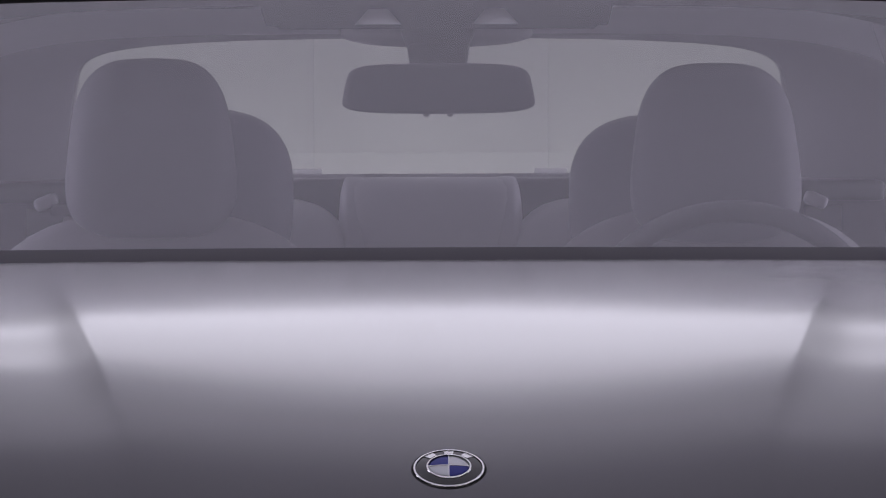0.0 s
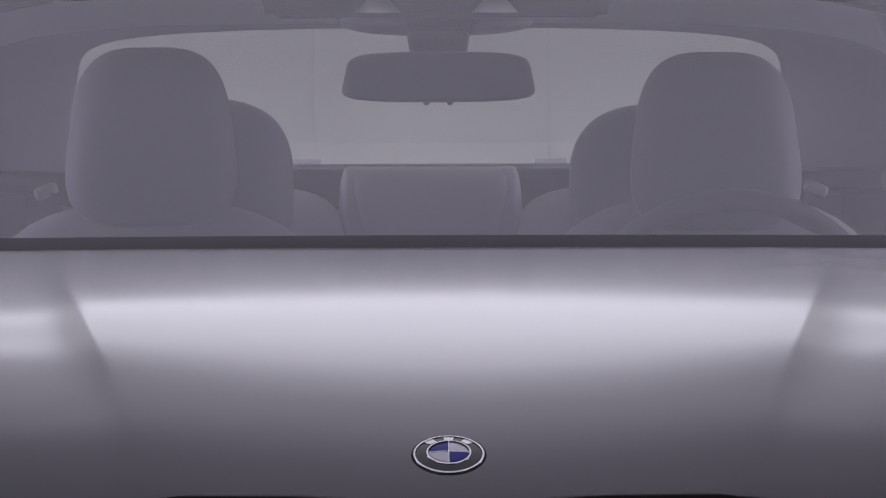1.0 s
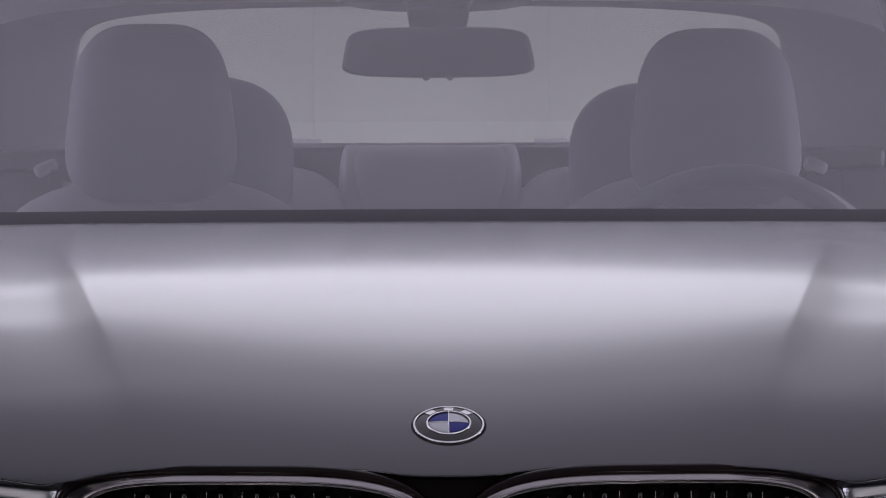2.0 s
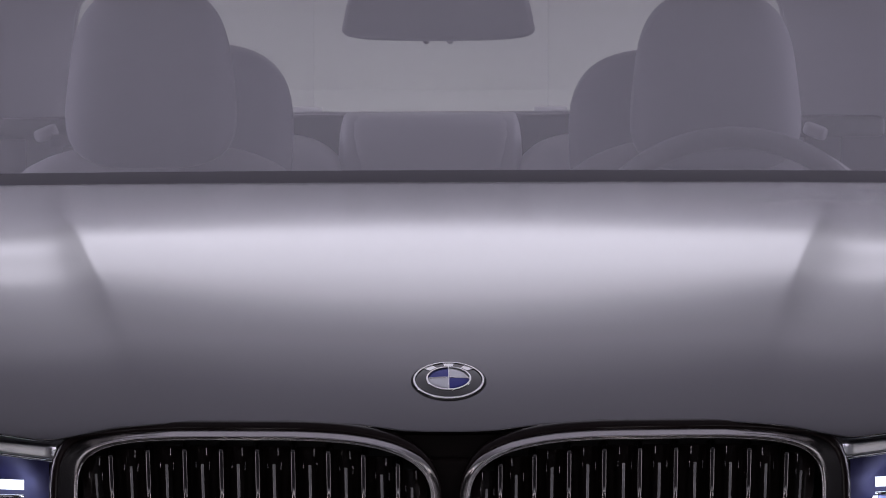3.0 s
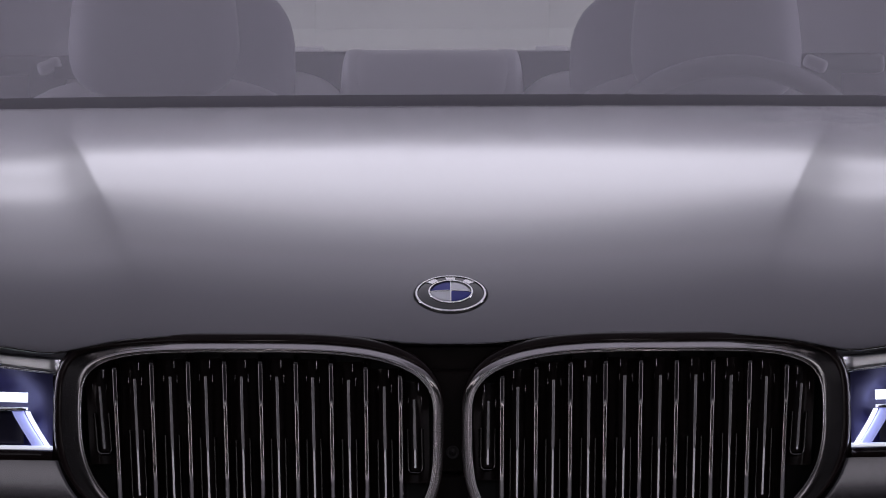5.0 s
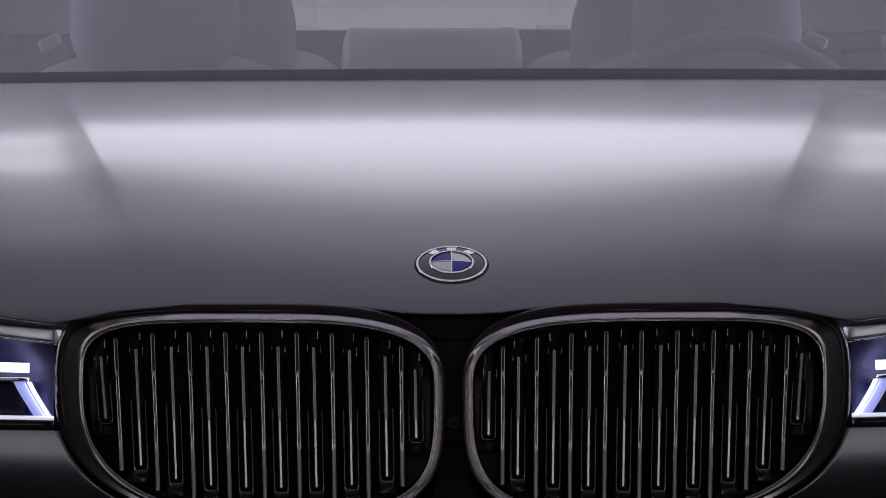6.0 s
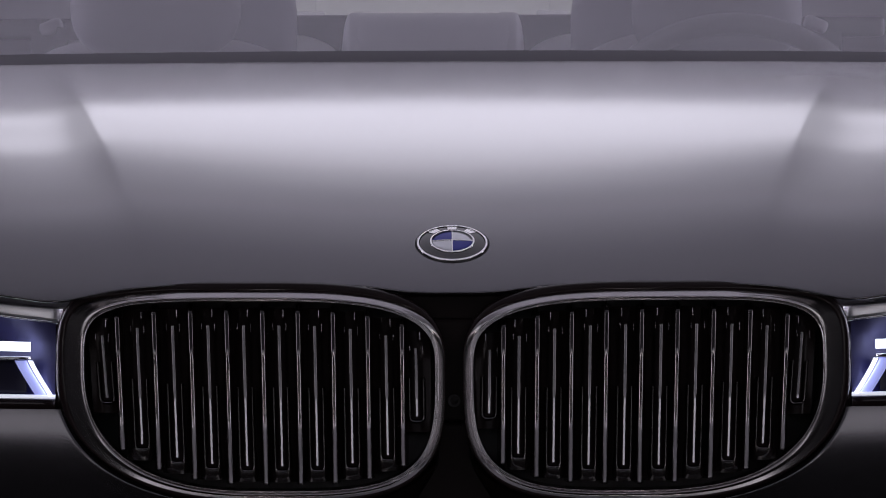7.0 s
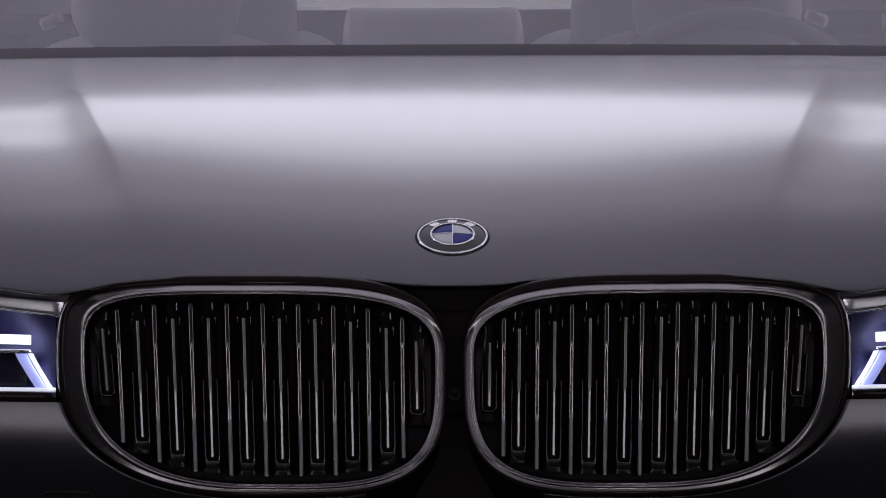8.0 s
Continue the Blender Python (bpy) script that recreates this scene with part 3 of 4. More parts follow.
mirror = car_group("rear_view_mirror", "dark rear-view mirror on a short stem")
car_part("mirror_body", outline_solid("mirror_body", squircle(0.0024, 1.2274, 0.1188, 0.0288, 6.5, taper=0.05, bow=0.0035), 1.80, 1.835, MIRROR_PLASTIC, 0.008), under=mirror)
car_part("mirror_glass", outline_solid("mirror_glass", squircle(0.0024, 1.2274, 0.112, 0.0255, 6.5, taper=0.05, bow=0.0035), 1.8355, 1.839, MIRROR_GLASS, 0.001), under=mirror)
for dx in (-0.013, 0.017):
    car_part("mirror_button", lathe_mesh("mirror_button", [(0.0005, 0.004), (0.0035, 0.003), (0.0045, 0.0), (0.0045, -0.006), (0.0005, -0.006)], SATIN_BLACK, pose(dx, 1.815, 1.1955, 180, 0, 0), 20), under=mirror)


def trapezoid(cx, z0, z1, w0, w1, r=0.15, count=8):
    """Rounded trapezoid: half-widths w0 at z0 (foot) and w1 at z1 (head)."""
    out = []
    for i in range(4 * count):
        a = 2 * math.pi * (i + 0.5) / (4 * count)
        x, z = sgn_pow(math.cos(a), r * 2), sgn_pow(math.sin(a), r * 2)
        t = (z + 1) / 2
        out.append((cx + x * (w0 + (w1 - w0) * t), z0 + (z1 - z0) * t))
    return out


car_part("mirror_stem", outline_solid("mirror_stem", trapezoid(0.0025, 1.245, 1.285, 0.034, 0.041), 1.84, 1.88, SATIN_BLACK, 0.004), under=mirror)
car_part("mirror_foot", outline_solid("mirror_foot", trapezoid(0.0025, 1.271, 1.305, 0.036, 0.05), 1.90, 1.95, SATIN_BLACK, 0.006), "black mirror foot housing", under=mirror)


def sensor_cover_mesh():
    """The dark cover behind the head of the screen with two see-through windows."""
    xs = [-0.215, -0.205, -0.198, -0.103, -0.094, -0.085, -0.062, -0.053, -0.044, 0.0, 0.046, 0.055, 0.064, 0.087, 0.096, 0.105, 0.2, 0.207, 0.217]
    zs = [1.3025, 1.3085, 1.3285, 1.336]

    def put(x, z):
        t = (z - 1.3025) / 0.0335
        w = 1 + 0.05 * t if abs(x) > 0.15 else 1.0
        near = 0.0735 if x < 0 else 0.0755
        if 0.04 < abs(x) < 0.11 and z > 1.32:
            x = math.copysign(near + (abs(x) - near) * 0.42, x)
        if abs(x) > 0.15:
            z = max(z, 1.3025 + 0.004 * (abs(x) > 0.2))
        v = (z - 1.033) / 0.325
        return x * w, screen_point(x, min(v, 0.97))[1] + 0.04, z
    verts = [put(x, z) for z in zs for x in xs]
    n, faces = len(xs), []
    for j in range(3):
        for i in range(n - 1):
            mid = (xs[i] + xs[i + 1]) / 2
            if j == 1 and 0.044 < abs(mid - 0.001) < 0.105:
                continue
            faces.append((j * n + i, j * n + i + 1, (j + 1) * n + i + 1, (j + 1) * n + i))
    return mesh_of("sensor_cover", verts, faces, FRIT, smooth=False)


cover = car_part("sensor_cover", sensor_cover_mesh(), "black camera and sensor cover")
for cx in (-0.0735, 0.0755):
    def shield(u, v, cx=cx):
        z = 1.306 + 0.025 * v
        return cx + 0.034 * u * (1 - 0.45 * v), screen_point(cx, min((z - 1.033) / 0.325, 0.97))[1] + 0.052, z
    car_part("sensor_window", mesh_of("sensor_window", *grid(shield, span(-1, 1, 4), span(0, 1, 3)), PALE_TRIM), "pale sensor window", under=cover)
car_part("overhead_console", pillow_mesh("overhead_console", (0.002, 2.12, 1.298), (0.125, 0.11, 0.019), LIT_SEAT_LEATHER, n=2.4, m=2.5), "grey overhead console")

# doors, pillars and side windows
for s in (-1, 1):
    def side(u, v, s=s):
        """Body side: u along the car, v from the shoulder down."""
        y = 0.16 + 4.7 * u
        shoulder = 0.955 + 0.06 * u
        nose = blend(0.24, 0, u / 0.14) + blend(0, 0.16, (u - 0.8) / 0.2)
        prof_x = [0.755, 0.84, 0.905, 0.935, 0.95, 0.94, 0.90]
        prof_z = [1.0, 0.985, 0.90, 0.70, 0.48, 0.32, 0.22]
        k = v * 6
        i = min(int(k), 5)
        x = prof_x[i] + (prof_x[i + 1] - prof_x[i]) * (k - i)
        z = prof_z[i] + (prof_z[i + 1] - prof_z[i]) * (k - i)
        if y < 1.2 and z > 0.85:
            z -= (1.2 - y) * 0.11 * (z - 0.85) / 0.15
        return s * (x - nose * (0.6 + 0.4 * v)), y, z * (shoulder / 0.97 if z > 0.85 else 1)
    verts, faces = grid(side, span(0, 1, 110), span(0, 1, 24), flip=s > 0)
    keep = []
    for f in faces:
        cy, cz = sum(verts[i][1] for i in f) / 4, sum(verts[i][2] for i in f) / 4
        if all(math.hypot(cy - ay, cz - 0.36) > 0.39 for ay in (0.74, 3.8)):
            keep.append(f)
    car_part("body_side", mesh_of("body_side", verts, keep, PAINT), "dark grey metallic body side")
    pillar = [screen_point(s * (half_width(v) + 0.03), v, -0.02) for v in span(-0.05, 1, 12)]
    car_part("front_pillar", tube_mesh("front_pillar", pillar, 0.032, SATIN_BLACK), "black front roof pillar")
    car_part("side_window", mesh_of("side_window", *grid(lambda u, v: (s * (0.745 - 0.125 * v), 1.5 + 1.75 * u + 0.5 * v * (1 - u), 0.97 + 0.36 * v), span(0, 1, 8), span(0, 1, 4)), SIDE_GLASS), "tinted side window glass")
    car_part("door_pillar", box_mesh("door_pillar", (0.04, 0.12, 0.46), (s * 0.675, 2.52, 1.13), PILLAR, 0.01, 2, pose(0, 0, 0, 0, -s * 19, 0)), "dark trimmed door pillar")
    car_part("door_trim", box_mesh("door_trim", (0.05, 2.2, 0.5), (s * 0.735, 2.3, 0.74), SATIN_BLACK, 0.015), "black inner door trim")
    car_part("roof_rail", tube_mesh("roof_rail", [(s * (0.628 + 0.02 * math.sin(math.pi * t)), 2.0 + 1.2 * t, roof_z(2.0 + 1.2 * t) - 0.075) for t in span(0, 1, 12)], 0.03, PAINT), "dark grey roof rail")
car_part("boot_lid", mesh_of("boot_lid", *grid(lambda u, v: (0.76 * u, 3.6 + 1.25 * v, 1.05 - 0.03 * v - 0.03 * u * u), span(-1, 1, 12), span(0, 1, 8)), PAINT), "dark grey boot lid")
car_part("tail", mesh_of("tail", *grid(lambda u, v: (0.8 * u, 4.85 + 0.05 * math.sin(3 * v) - 0.1 * u * u, 1.02 - 0.78 * v), span(-1, 1, 12), span(0, 1, 8)), PAINT), "dark grey tail panel")
car_part("cabin_floor", box_mesh("cabin_floor", (1.5, 4.3, 0.06), (0, 2.6, 0.24), SATIN_BLACK, 0.01), "dark cabin floor")
for ay in (0.74, 3.8):
    for s in (-1, 1):
        w = car_group("wheel", "black tyre on a grey alloy rim")
        m = pose(s * 0.82, ay, 0.36, 0, 90 * s, 0)
        car_part("tyre", lathe_mesh("tyre", [(0.24, -0.11), (0.33, -0.12), (0.357, -0.1), (0.36, 0), (0.357, 0.1), (0.33, 0.12), (0.24, 0.11)], TYRE, m, 48), under=w)
        car_part("rim", lathe_mesh("rim", [(0.24, -0.1), (0.23, 0.0), (0.2, 0.06), (0.08, 0.08), (0.05, 0.1), (0.001, 0.1)], RIM, m, 48), under=w)

# ---- the nose: kidney grilles ----
def face_y(x, z):
    """The front of the grilles: it bows back to the sides and leans back upward."""
    return -0.115 + 0.36 * x * x + 0.1 * (z - 0.58)


KX, KZ, KW, KUP, KDOWN = 0.2046, 0.711, 0.1845, 0.0691, 0.1291


def kidney(a):
    """The right-hand kidney's inner rim at angle a (0: outer side, counterclockwise): x, z."""
    c, s = math.cos(a), math.sin(a)
    n = (4.4 if c > 0 else 3.0) if s > 0 else (2.45 if c > 0 else 3.8)
    return KX + KW * sgn_pow(c, 2 / n), KZ + (KUP if s > 0 else KDOWN) * sgn_pow(s, 2 / n)


def kidney_rim(count=160):
    raw = [kidney(2 * math.pi * i / 1440) for i in range(1440)]
    cum = [0.0]
    for i in range(1440):
        p, q = raw[i], raw[(i + 1) % 1440]
        cum.append(cum[-1] + math.hypot(q[0] - p[0], q[1] - p[1]))
    out, j = [], 0
    for i in range(count):
        want = cum[-1] * i / count
        while cum[j + 1] < want:
            j += 1
        t = (want - cum[j]) / max(cum[j + 1] - cum[j], 1e-9)
        p, q = raw[j], raw[(j + 1) % 1440]
        out.append((p[0] + (q[0] - p[0]) * t, p[1] + (q[1] - p[1]) * t))
    return out


RIM_PTS = kidney_rim()
_n = len(RIM_PTS)
RIM_NRM = []
for _i in range(_n):
    _dx = RIM_PTS[(_i + 3) % _n][0] - RIM_PTS[_i - 3][0]
    _dz = RIM_PTS[(_i + 3) % _n][1] - RIM_PTS[_i - 3][1]
    _l = math.hypot(_dx, _dz)
    RIM_NRM.append((_dz / _l, -_dx / _l))


def rim_width(nx, nz):
    """Seen width of the chrome surround by the side it faces."""
    return (0.0105 if nz > 0 else 0.0092) * nz * nz + (0.0225 if nx > 0 else 0.0105) * nx * nx + (0.020 * nx * nx * nz * nz if nx > 0 and nz > 0 else 0.0)


def kidney_span(x):
    """Lowest and highest z of the kidney's opening at x."""
    d = min(abs(x - KX) / KW, 0.9999)
    up, down = (4.4, 2.45) if x > KX else (3.0, 3.8)
    return KZ - KDOWN * (1 - d ** down) ** (1 / down), KZ + KUP * (1 - d ** up) ** (1 / up)


def sweep(name, prof, mat, s):
    """A section swept round the kidney; prof(w, nx, nz): list of (outward, back)."""
    verts, faces = [], []
    k = len(prof(0.01, 1, 0))
    for (x, z), (nx, nz) in zip(RIM_PTS, RIM_NRM):
        w = rim_width(nx, nz)
        for o, back in prof(w, nx, nz):
            verts.append((s * (x + nx * o), face_y(x + nx * o, z + nz * o) + back, z + nz * o))
    for i in range(_n):
        for j in range(k - 1):
            q = (i * k + j, i * k + j + 1, ((i + 1) % _n) * k + j + 1, ((i + 1) % _n) * k + j)
            faces.append(q if s > 0 else q[::-1])
    return mesh_of(name, verts, faces, mat)


def ring_depth(w, nx, nz):
    """How far the surround's outer edge lies behind its inner one: it rolls back above and at the sides, not below."""
    return ((0.009 + 0.2 * w) if nz > 0 else -0.10 * w) * nz * nz + (0.28 * w * nx * nx - (0.010 * nx * nx * nz * nz if nz > 0 else 0.0) if nx > 0 else 0.0)


def ring_section(w, nx, nz):
    lip = min(0.0018, w * 0.6)
    pts = [(-0.001, 0.045), (-0.0005, 0.006), (0.0, 0.0015), (lip * 0.3, 0.0), (lip * 0.65, 0.001), (lip * 0.85, 0.0035), (lip, 0.0035)]
    groove = 0.0048 * min(1, 1.7 * nx * nx) if nx < 0 else 0.0
    for t in span(0, 1, 14):
        hollow = groove * (t / 0.15 if t < 0.15 else (1 - t) / 0.85)
        pts.append((lip + (w - lip) * (0.04 + 0.96 * t), 0.0012 - 0.0016 * nz * nz * math.sin(math.pi * min(t * 2.2, 1)) + hollow + ring_depth(w, nx, nz) * t ** (1.7 * nz * nz + 1.1 * nx * nx + (6.0 * nx * nx * nz * nz if nx < 0 < nz else 0.0))))
    return pts + [(w + 0.001, max(0.02, ring_depth(w, nx, nz) + 0.006)), (w + 0.001, 0.05)]


def gasket_section(w, nx, nz):
    g = (0.0095 if nz > 0 else 0.0055) * nz * nz + (0.0085 if nx > 0 else 0.0008) * nx * nx - (0.016 * nx * nx * nz * nz if nx > 0 > nz else 0.0)
    d = 0.0012 + ring_depth(w, nx, nz)
    return [(w - 0.0012, d + 0.005), (w - 0.0006, d - 0.0006), (w + 0.25 * g, d - 0.0006), (w + 0.75 * g, d + 0.001), (w + g, d + 0.007), (w + g + 0.0005, 0.05)]


def slat_mesh(x0, x1, z0, z1):
    """A grille bar: black blade, metal nose with a flat middle between two rounded shoulders; x1 at its head, x0 at its foot."""
    low, high = math.tan(math.radians(4)), math.tan(math.radians(17))
    flank = [(0.0009 + 0.0011 * a, 0.0011 * (low * a + (high - low) * a * a / 2)) for a in span(0, 1, 5)]
    right = [(0.0001, 0.0), (0.0005, 0.0)] + flank + [(0.00208, 0.0003), (0.0023, 0.0009), (0.0026, 0.006), (0.0045, 0.022), (0.006, 0.05)]
    prof = [(-dx, d) for dx, d in right[::-1]] + right
    vs = [0, 0.004, 0.012] + span(0.03, 0.97, 60) + [0.98, 0.99, 1.0]
    heights = np.arange(0.56, 0.80, 0.001)
    lean = np.interp(heights, [0.645, 0.662, 0.719, 0.731], [0.13, 0.02, 0.02, 0.19])
    backs = np.concatenate([[0], np.cumsum(lean[1:] * 0.001)])
    k, verts, faces, slots = len(prof), [], [], []
    for v in vs:
        z, x = z0 + (z1 - z0) * v, x0 + (x1 - x0) * v
        tip = 0.006 * max(0, (v - 0.95) / 0.05) ** 2.5 + 0.001 * max(0, 0.004 - v) / 0.004
        squeeze = math.sqrt(max(1 - max(0, (v - 0.96) / 0.04) ** 2, 0.05))
        groove = 0.0012 * blend(1, 0, (z - 0.712) / 0.018) * blend(0, 1, (z - 0.645) / 0.025)
        for dx, back in prof:
            back += groove * (1 if abs(dx) < 0.0003 else 0.6) if abs(dx) < 0.0006 else 0
            verts.append((x + dx * squeeze, face_y(x, 0.58) + 0.009 + back + tip + float(np.interp(z, heights, backs)), z))
    for j in range(len(vs) - 1):
        for i in range(k - 1):
            faces.append((j * k + i, j * k + i + 1, (j + 1) * k + i + 1, (j + 1) * k + i))
            slots.append(0 if 4 <= i <= k - 6 else 1)
    faces += [tuple(range(k))[::-1], tuple(range((len(vs) - 1) * k, len(vs) * k))]
    return mesh_of("slat", verts, faces, [BAR_METAL, GLOSS_BLACK], slots=slots + [1, 1])


def flap_mesh(x, z0, z1, lean, side, scooped=True):
    """A closed shutter blade between two bars: a black plate with a U-shaped rim and a thin bright rib."""
    y = lambda z: face_y(x, 0.60) + 0.030 + 0.074 * (z - 0.6) + 0.06 * max(z - 0.683, 0)
    rib_y = lambda z: y(0.678) + (0.074 * (z - 0.678) if z < 0.678 else 0.15 * (z - 0.678))
    verts, faces, slots = [], [], []

    def add(vs, fs, slot):
        base = len(verts)
        verts.extend(vs)
        faces.extend(tuple(base + i for i in f) for f in fs)
        slots.extend([slot] * len(fs))
    px = lambda z: x + lean * (z - z0) / (z1 - z0)
    # plate
    add(*grid(lambda u, v: (px(z0 + (z1 - z0) * v) + 0.0155 * u, y(z0) + 0.008 + 0.2 * (z1 - z0) * v + 0.004 * u * u, z0 - 0.01 + (z1 - z0 + 0.02) * v), span(-1, 1, 4), span(0, 1, 4)), 0)
    # U-shaped rim of the blade's lower half
    top = z0 + 0.55 * (z1 - z0)
    half = 0.0074
    path = [(-half, z0 + 0.007 + (top - z0 - 0.007) * (1 - t)) for t in span(0, 1, 8)]
    path += [(-half + 0.0045 * (1 - math.cos(t)), z0 + 0.007 - 0.0055 * math.sin(t)) for t in span(0.3, math.pi / 2, 4)]
    path += [(-p[0], p[1]) for p in path[::-1]]
    for i, (dx, z) in enumerate(path):
        w = 1 if abs(dx) > 0.0045 else 0.22
        sink = 0.003 * max(0, (z - z0) / (top - z0)) ** 2
        for ox, oy in ((-0.0023, 0.006), (-0.0012, -0.0008), (-0.0004, -0.002), (0.0004, -0.002), (0.0012, -0.0008), (0.0023, 0.006)):
            verts.append((px(z) + dx + ox * w, y(z) + oy + sink, z + (0 if w == 1 else ox)))
    base = len(verts) - 6 * len(path)
    for i in range(len(path) - 1):
        for j in range(5):
            faces.append((base + i * 6 + j, base + i * 6 + j + 1, base + i * 6 + j + 7, base + i * 6 + j + 6))
            slots.append(2 if abs(path[i][0]) < half - 0.0001 else 4)
    # skirt that flares out round the rim's lower end
    if scooped:
        low = [p for p in path if p[1] < z0 + 0.045]
        low = [(low[0][0], z0 + 0.045)] + low + [(low[-1][0], z0 + 0.045)]
        across = (0.0, 0.12, 0.35, 0.6, 0.85, 1.0)

        def skirt(i, t):
            dx, z = low[int(i)]
            down = blend(1, 0, (z - z0) / 0.012)
            flare = 0.0012 + 0.0035 * blend(1, 0, (z - z0 - 0.002) / 0.035)
            side = max(-1, min(1, dx / (half - 0.002)))
            return px(z) + dx + side * flare * t, y(z) - 0.0015 - 0.0010 * down * t + 0.0075 * (1 - down) * t * t + 0.004 * abs(side) * down * t * t, z - 0.0125 * down * t
        add(*grid(skirt, range(len(low)), across, flip=True), 3)
    # short metal strips added at the head, standing in for glints on the pocket edges
    for dx, zl, zh, w in ((0.0076, z1 - 0.014, z1 - 0.006, 0.00016), (-0.0062, z1 - 0.012, z1 - 0.006, 0.00014), (-side * 0.0045, z1 + 0.0015, z1 + 0.0090, 0.00036)):
        add(*grid(lambda u, v: (px(z1) + dx + w * u, y(z1) - 0.006 + 0.3 * w * u * u + 0.075 * (zh - zl) * v, zl + (zh - zl) * v), (-1, 0, 1), (0, 1)), 2)
    # rib
    add(*grid(lambda u, v: (px(z0 + 0.007 + (z1 - z0 - 0.015) * v) + 0.0016 * u, rib_y(z0 + 0.007 + (z1 - z0 - 0.015) * v) - 0.004 + 0.0003 * u ** 6, z0 + 0.007 + (z1 - z0 - 0.015) * v), (-1, -0.8, -0.4, 0.4, 0.8, 1), span(0, 1, 40)), 1)
    return mesh_of("shutter_blade", verts, faces, [GLOSS_BLACK, SLAT_METAL, RIM_METAL, SCOOP, BLADE_EDGE], slots=slots)


for s in (-1, 1):
    g = car_group("kidney_grille", "black kidney grille in a dark chrome surround")
    car_part("surround", sweep("surround", ring_section, DARK_CHROME, s), "dark satin chrome surround", under=g)
    car_part("gasket", sweep("gasket", gasket_section, GLOSS_BLACK, s), "gloss black outer rim", under=g)

    def back(u, v, s=s):
        x = 0.004 + 0.4 * u
        z = 0.57 + 0.22 * v
        return s * x, face_y(x, z) + 0.09, z
    car_part("backing", mesh_of("backing", *grid(back, span(0, 1, 12), span(0, 1, 6), flip=s < 0), SATIN_BLACK), "black backing of the grille", under=g)
    for i in range(9):
        x1 = 0.0548 + 0.03755 * i
        x0 = x1 - 0.0012 - 0.0007 * i
        # the bars lean a little towards the middle of the car
        arch = 1 - ((i - 4) / 4) ** 2
        shift = 0.0036 * arch if s < 0 else 0.0027 + 0.0043 * arch
        x0, x1 = x0 - shift, x1 - shift
        lo0, lo1 = kidney_span(x0)[0] + 0.006, kidney_span(x1)[1] - 0.003
        car_part("slat", slat_mesh(s * x0, s * x1, lo0, lo1), "metal-nosed black grille bar" if i == 0 else "", under=g)
    for i in range(10):
        x = 0.0390 + 0.0369 * i - ((0.0062 if s < 0 else 0.0090) if i else (0.0 if s < 0 else 0.0024))
        lo, hi = kidney_span(min(x, KX + KW - 0.012))
        lo, hi = lo + 0.018 + (0.02 if i in (0, 9) else 0), hi - 0.018
        car_part("shutter_blade", flap_mesh(s * x, lo, hi, s * (0.0012 + 0.0006 * i), s, i not in (0, 9)), "gloss black shutter blade with a bright rib" if i == 0 else "", under=g)

# bridge between the kidneys, with the front camera
def bridge_half(z):
    return 0.016 + 0.05 * blend(0, 1, (z - 0.735) / 0.055) ** 2 + 0.03 * blend(1, 0, (z - 0.55) / 0.07)


def bridge_mesh(z0, z1, back, edge):
    """A plate between the kidneys; its upper edge rolls back, and its lower one where edge is set."""
    def f(u, v):
        z = z0 + (z1 - z0) * v
        roll = 0.012 * max(0, 1 - (z1 - z) / 0.0025) ** 2 + (0.006 * max(0, 1 - (z - z0) / 0.0015) ** 2 if edge else 0)
        return u * bridge_half(z), face_y(0, 0.58) + back + 0.03 * (z - 0.58) + roll, z
    return mesh_of("grille_bridge", *grid(f, span(-1, 1, 8), sorted(set(span(0, 1, 40) + [0.985, 0.992, 0.997, 0.003, 0.008, 0.015]))), BRIDGE_BLACK)


bridge = car_part("grille_bridge", bridge_mesh(0.6535, 0.7615, 0.036, True), "gloss black bridge between the grilles")
car_part("bridge_foot", bridge_mesh(0.55, 0.6525, 0.0365, False), "gloss black foot of the bridge", under=bridge)
car_part("bridge_recess", bridge_mesh(0.752, 0.7865, 0.060, False), "black gap under the bonnet's edge", under=bridge)
cam_pose = pose(0, face_y(0, 0.58) + 0.0385, 0.675, 90, 0, 0)
car_part("front_camera", lathe_mesh("front_camera", [(0.0068, -0.004), (0.0068, 0.0015), (0.0058, 0.002), (0.0052, 0.0), (0.0034, 0.0), (0.003, 0.0018), (0.0005, 0.0024)], SATIN_BLACK, cam_pose, 32), "small round front camera", under=bridge)

# bumper skin round and under the grilles
_bz = np.arange(-0.46, 0.02, 0.001)
_by = np.cumsum(np.interp(_bz, [-0.098, -0.072, -0.036, 0.0], [-0.50, -0.32, 0.08, 0.30])) * 0.001
_by = _by - np.interp(0.0, _bz, _by)


def bumper_y(x, z):
    """The bumper's skin: a shelf under the lamps that rolls over and tucks in below."""
    a = abs(x)
    out = blend(0, 1, (a - 0.10) / 0.30)
    dz = z - 0.665
    face = float(np.interp(dz, _bz, _by))
    base = face_y(x, 0.6) + 0.018 + 0.55 * max(a - 0.5, 0) ** 2
    return base + face * out + (0.02 - 0.45 * (z - 0.60)) * (1 - out)


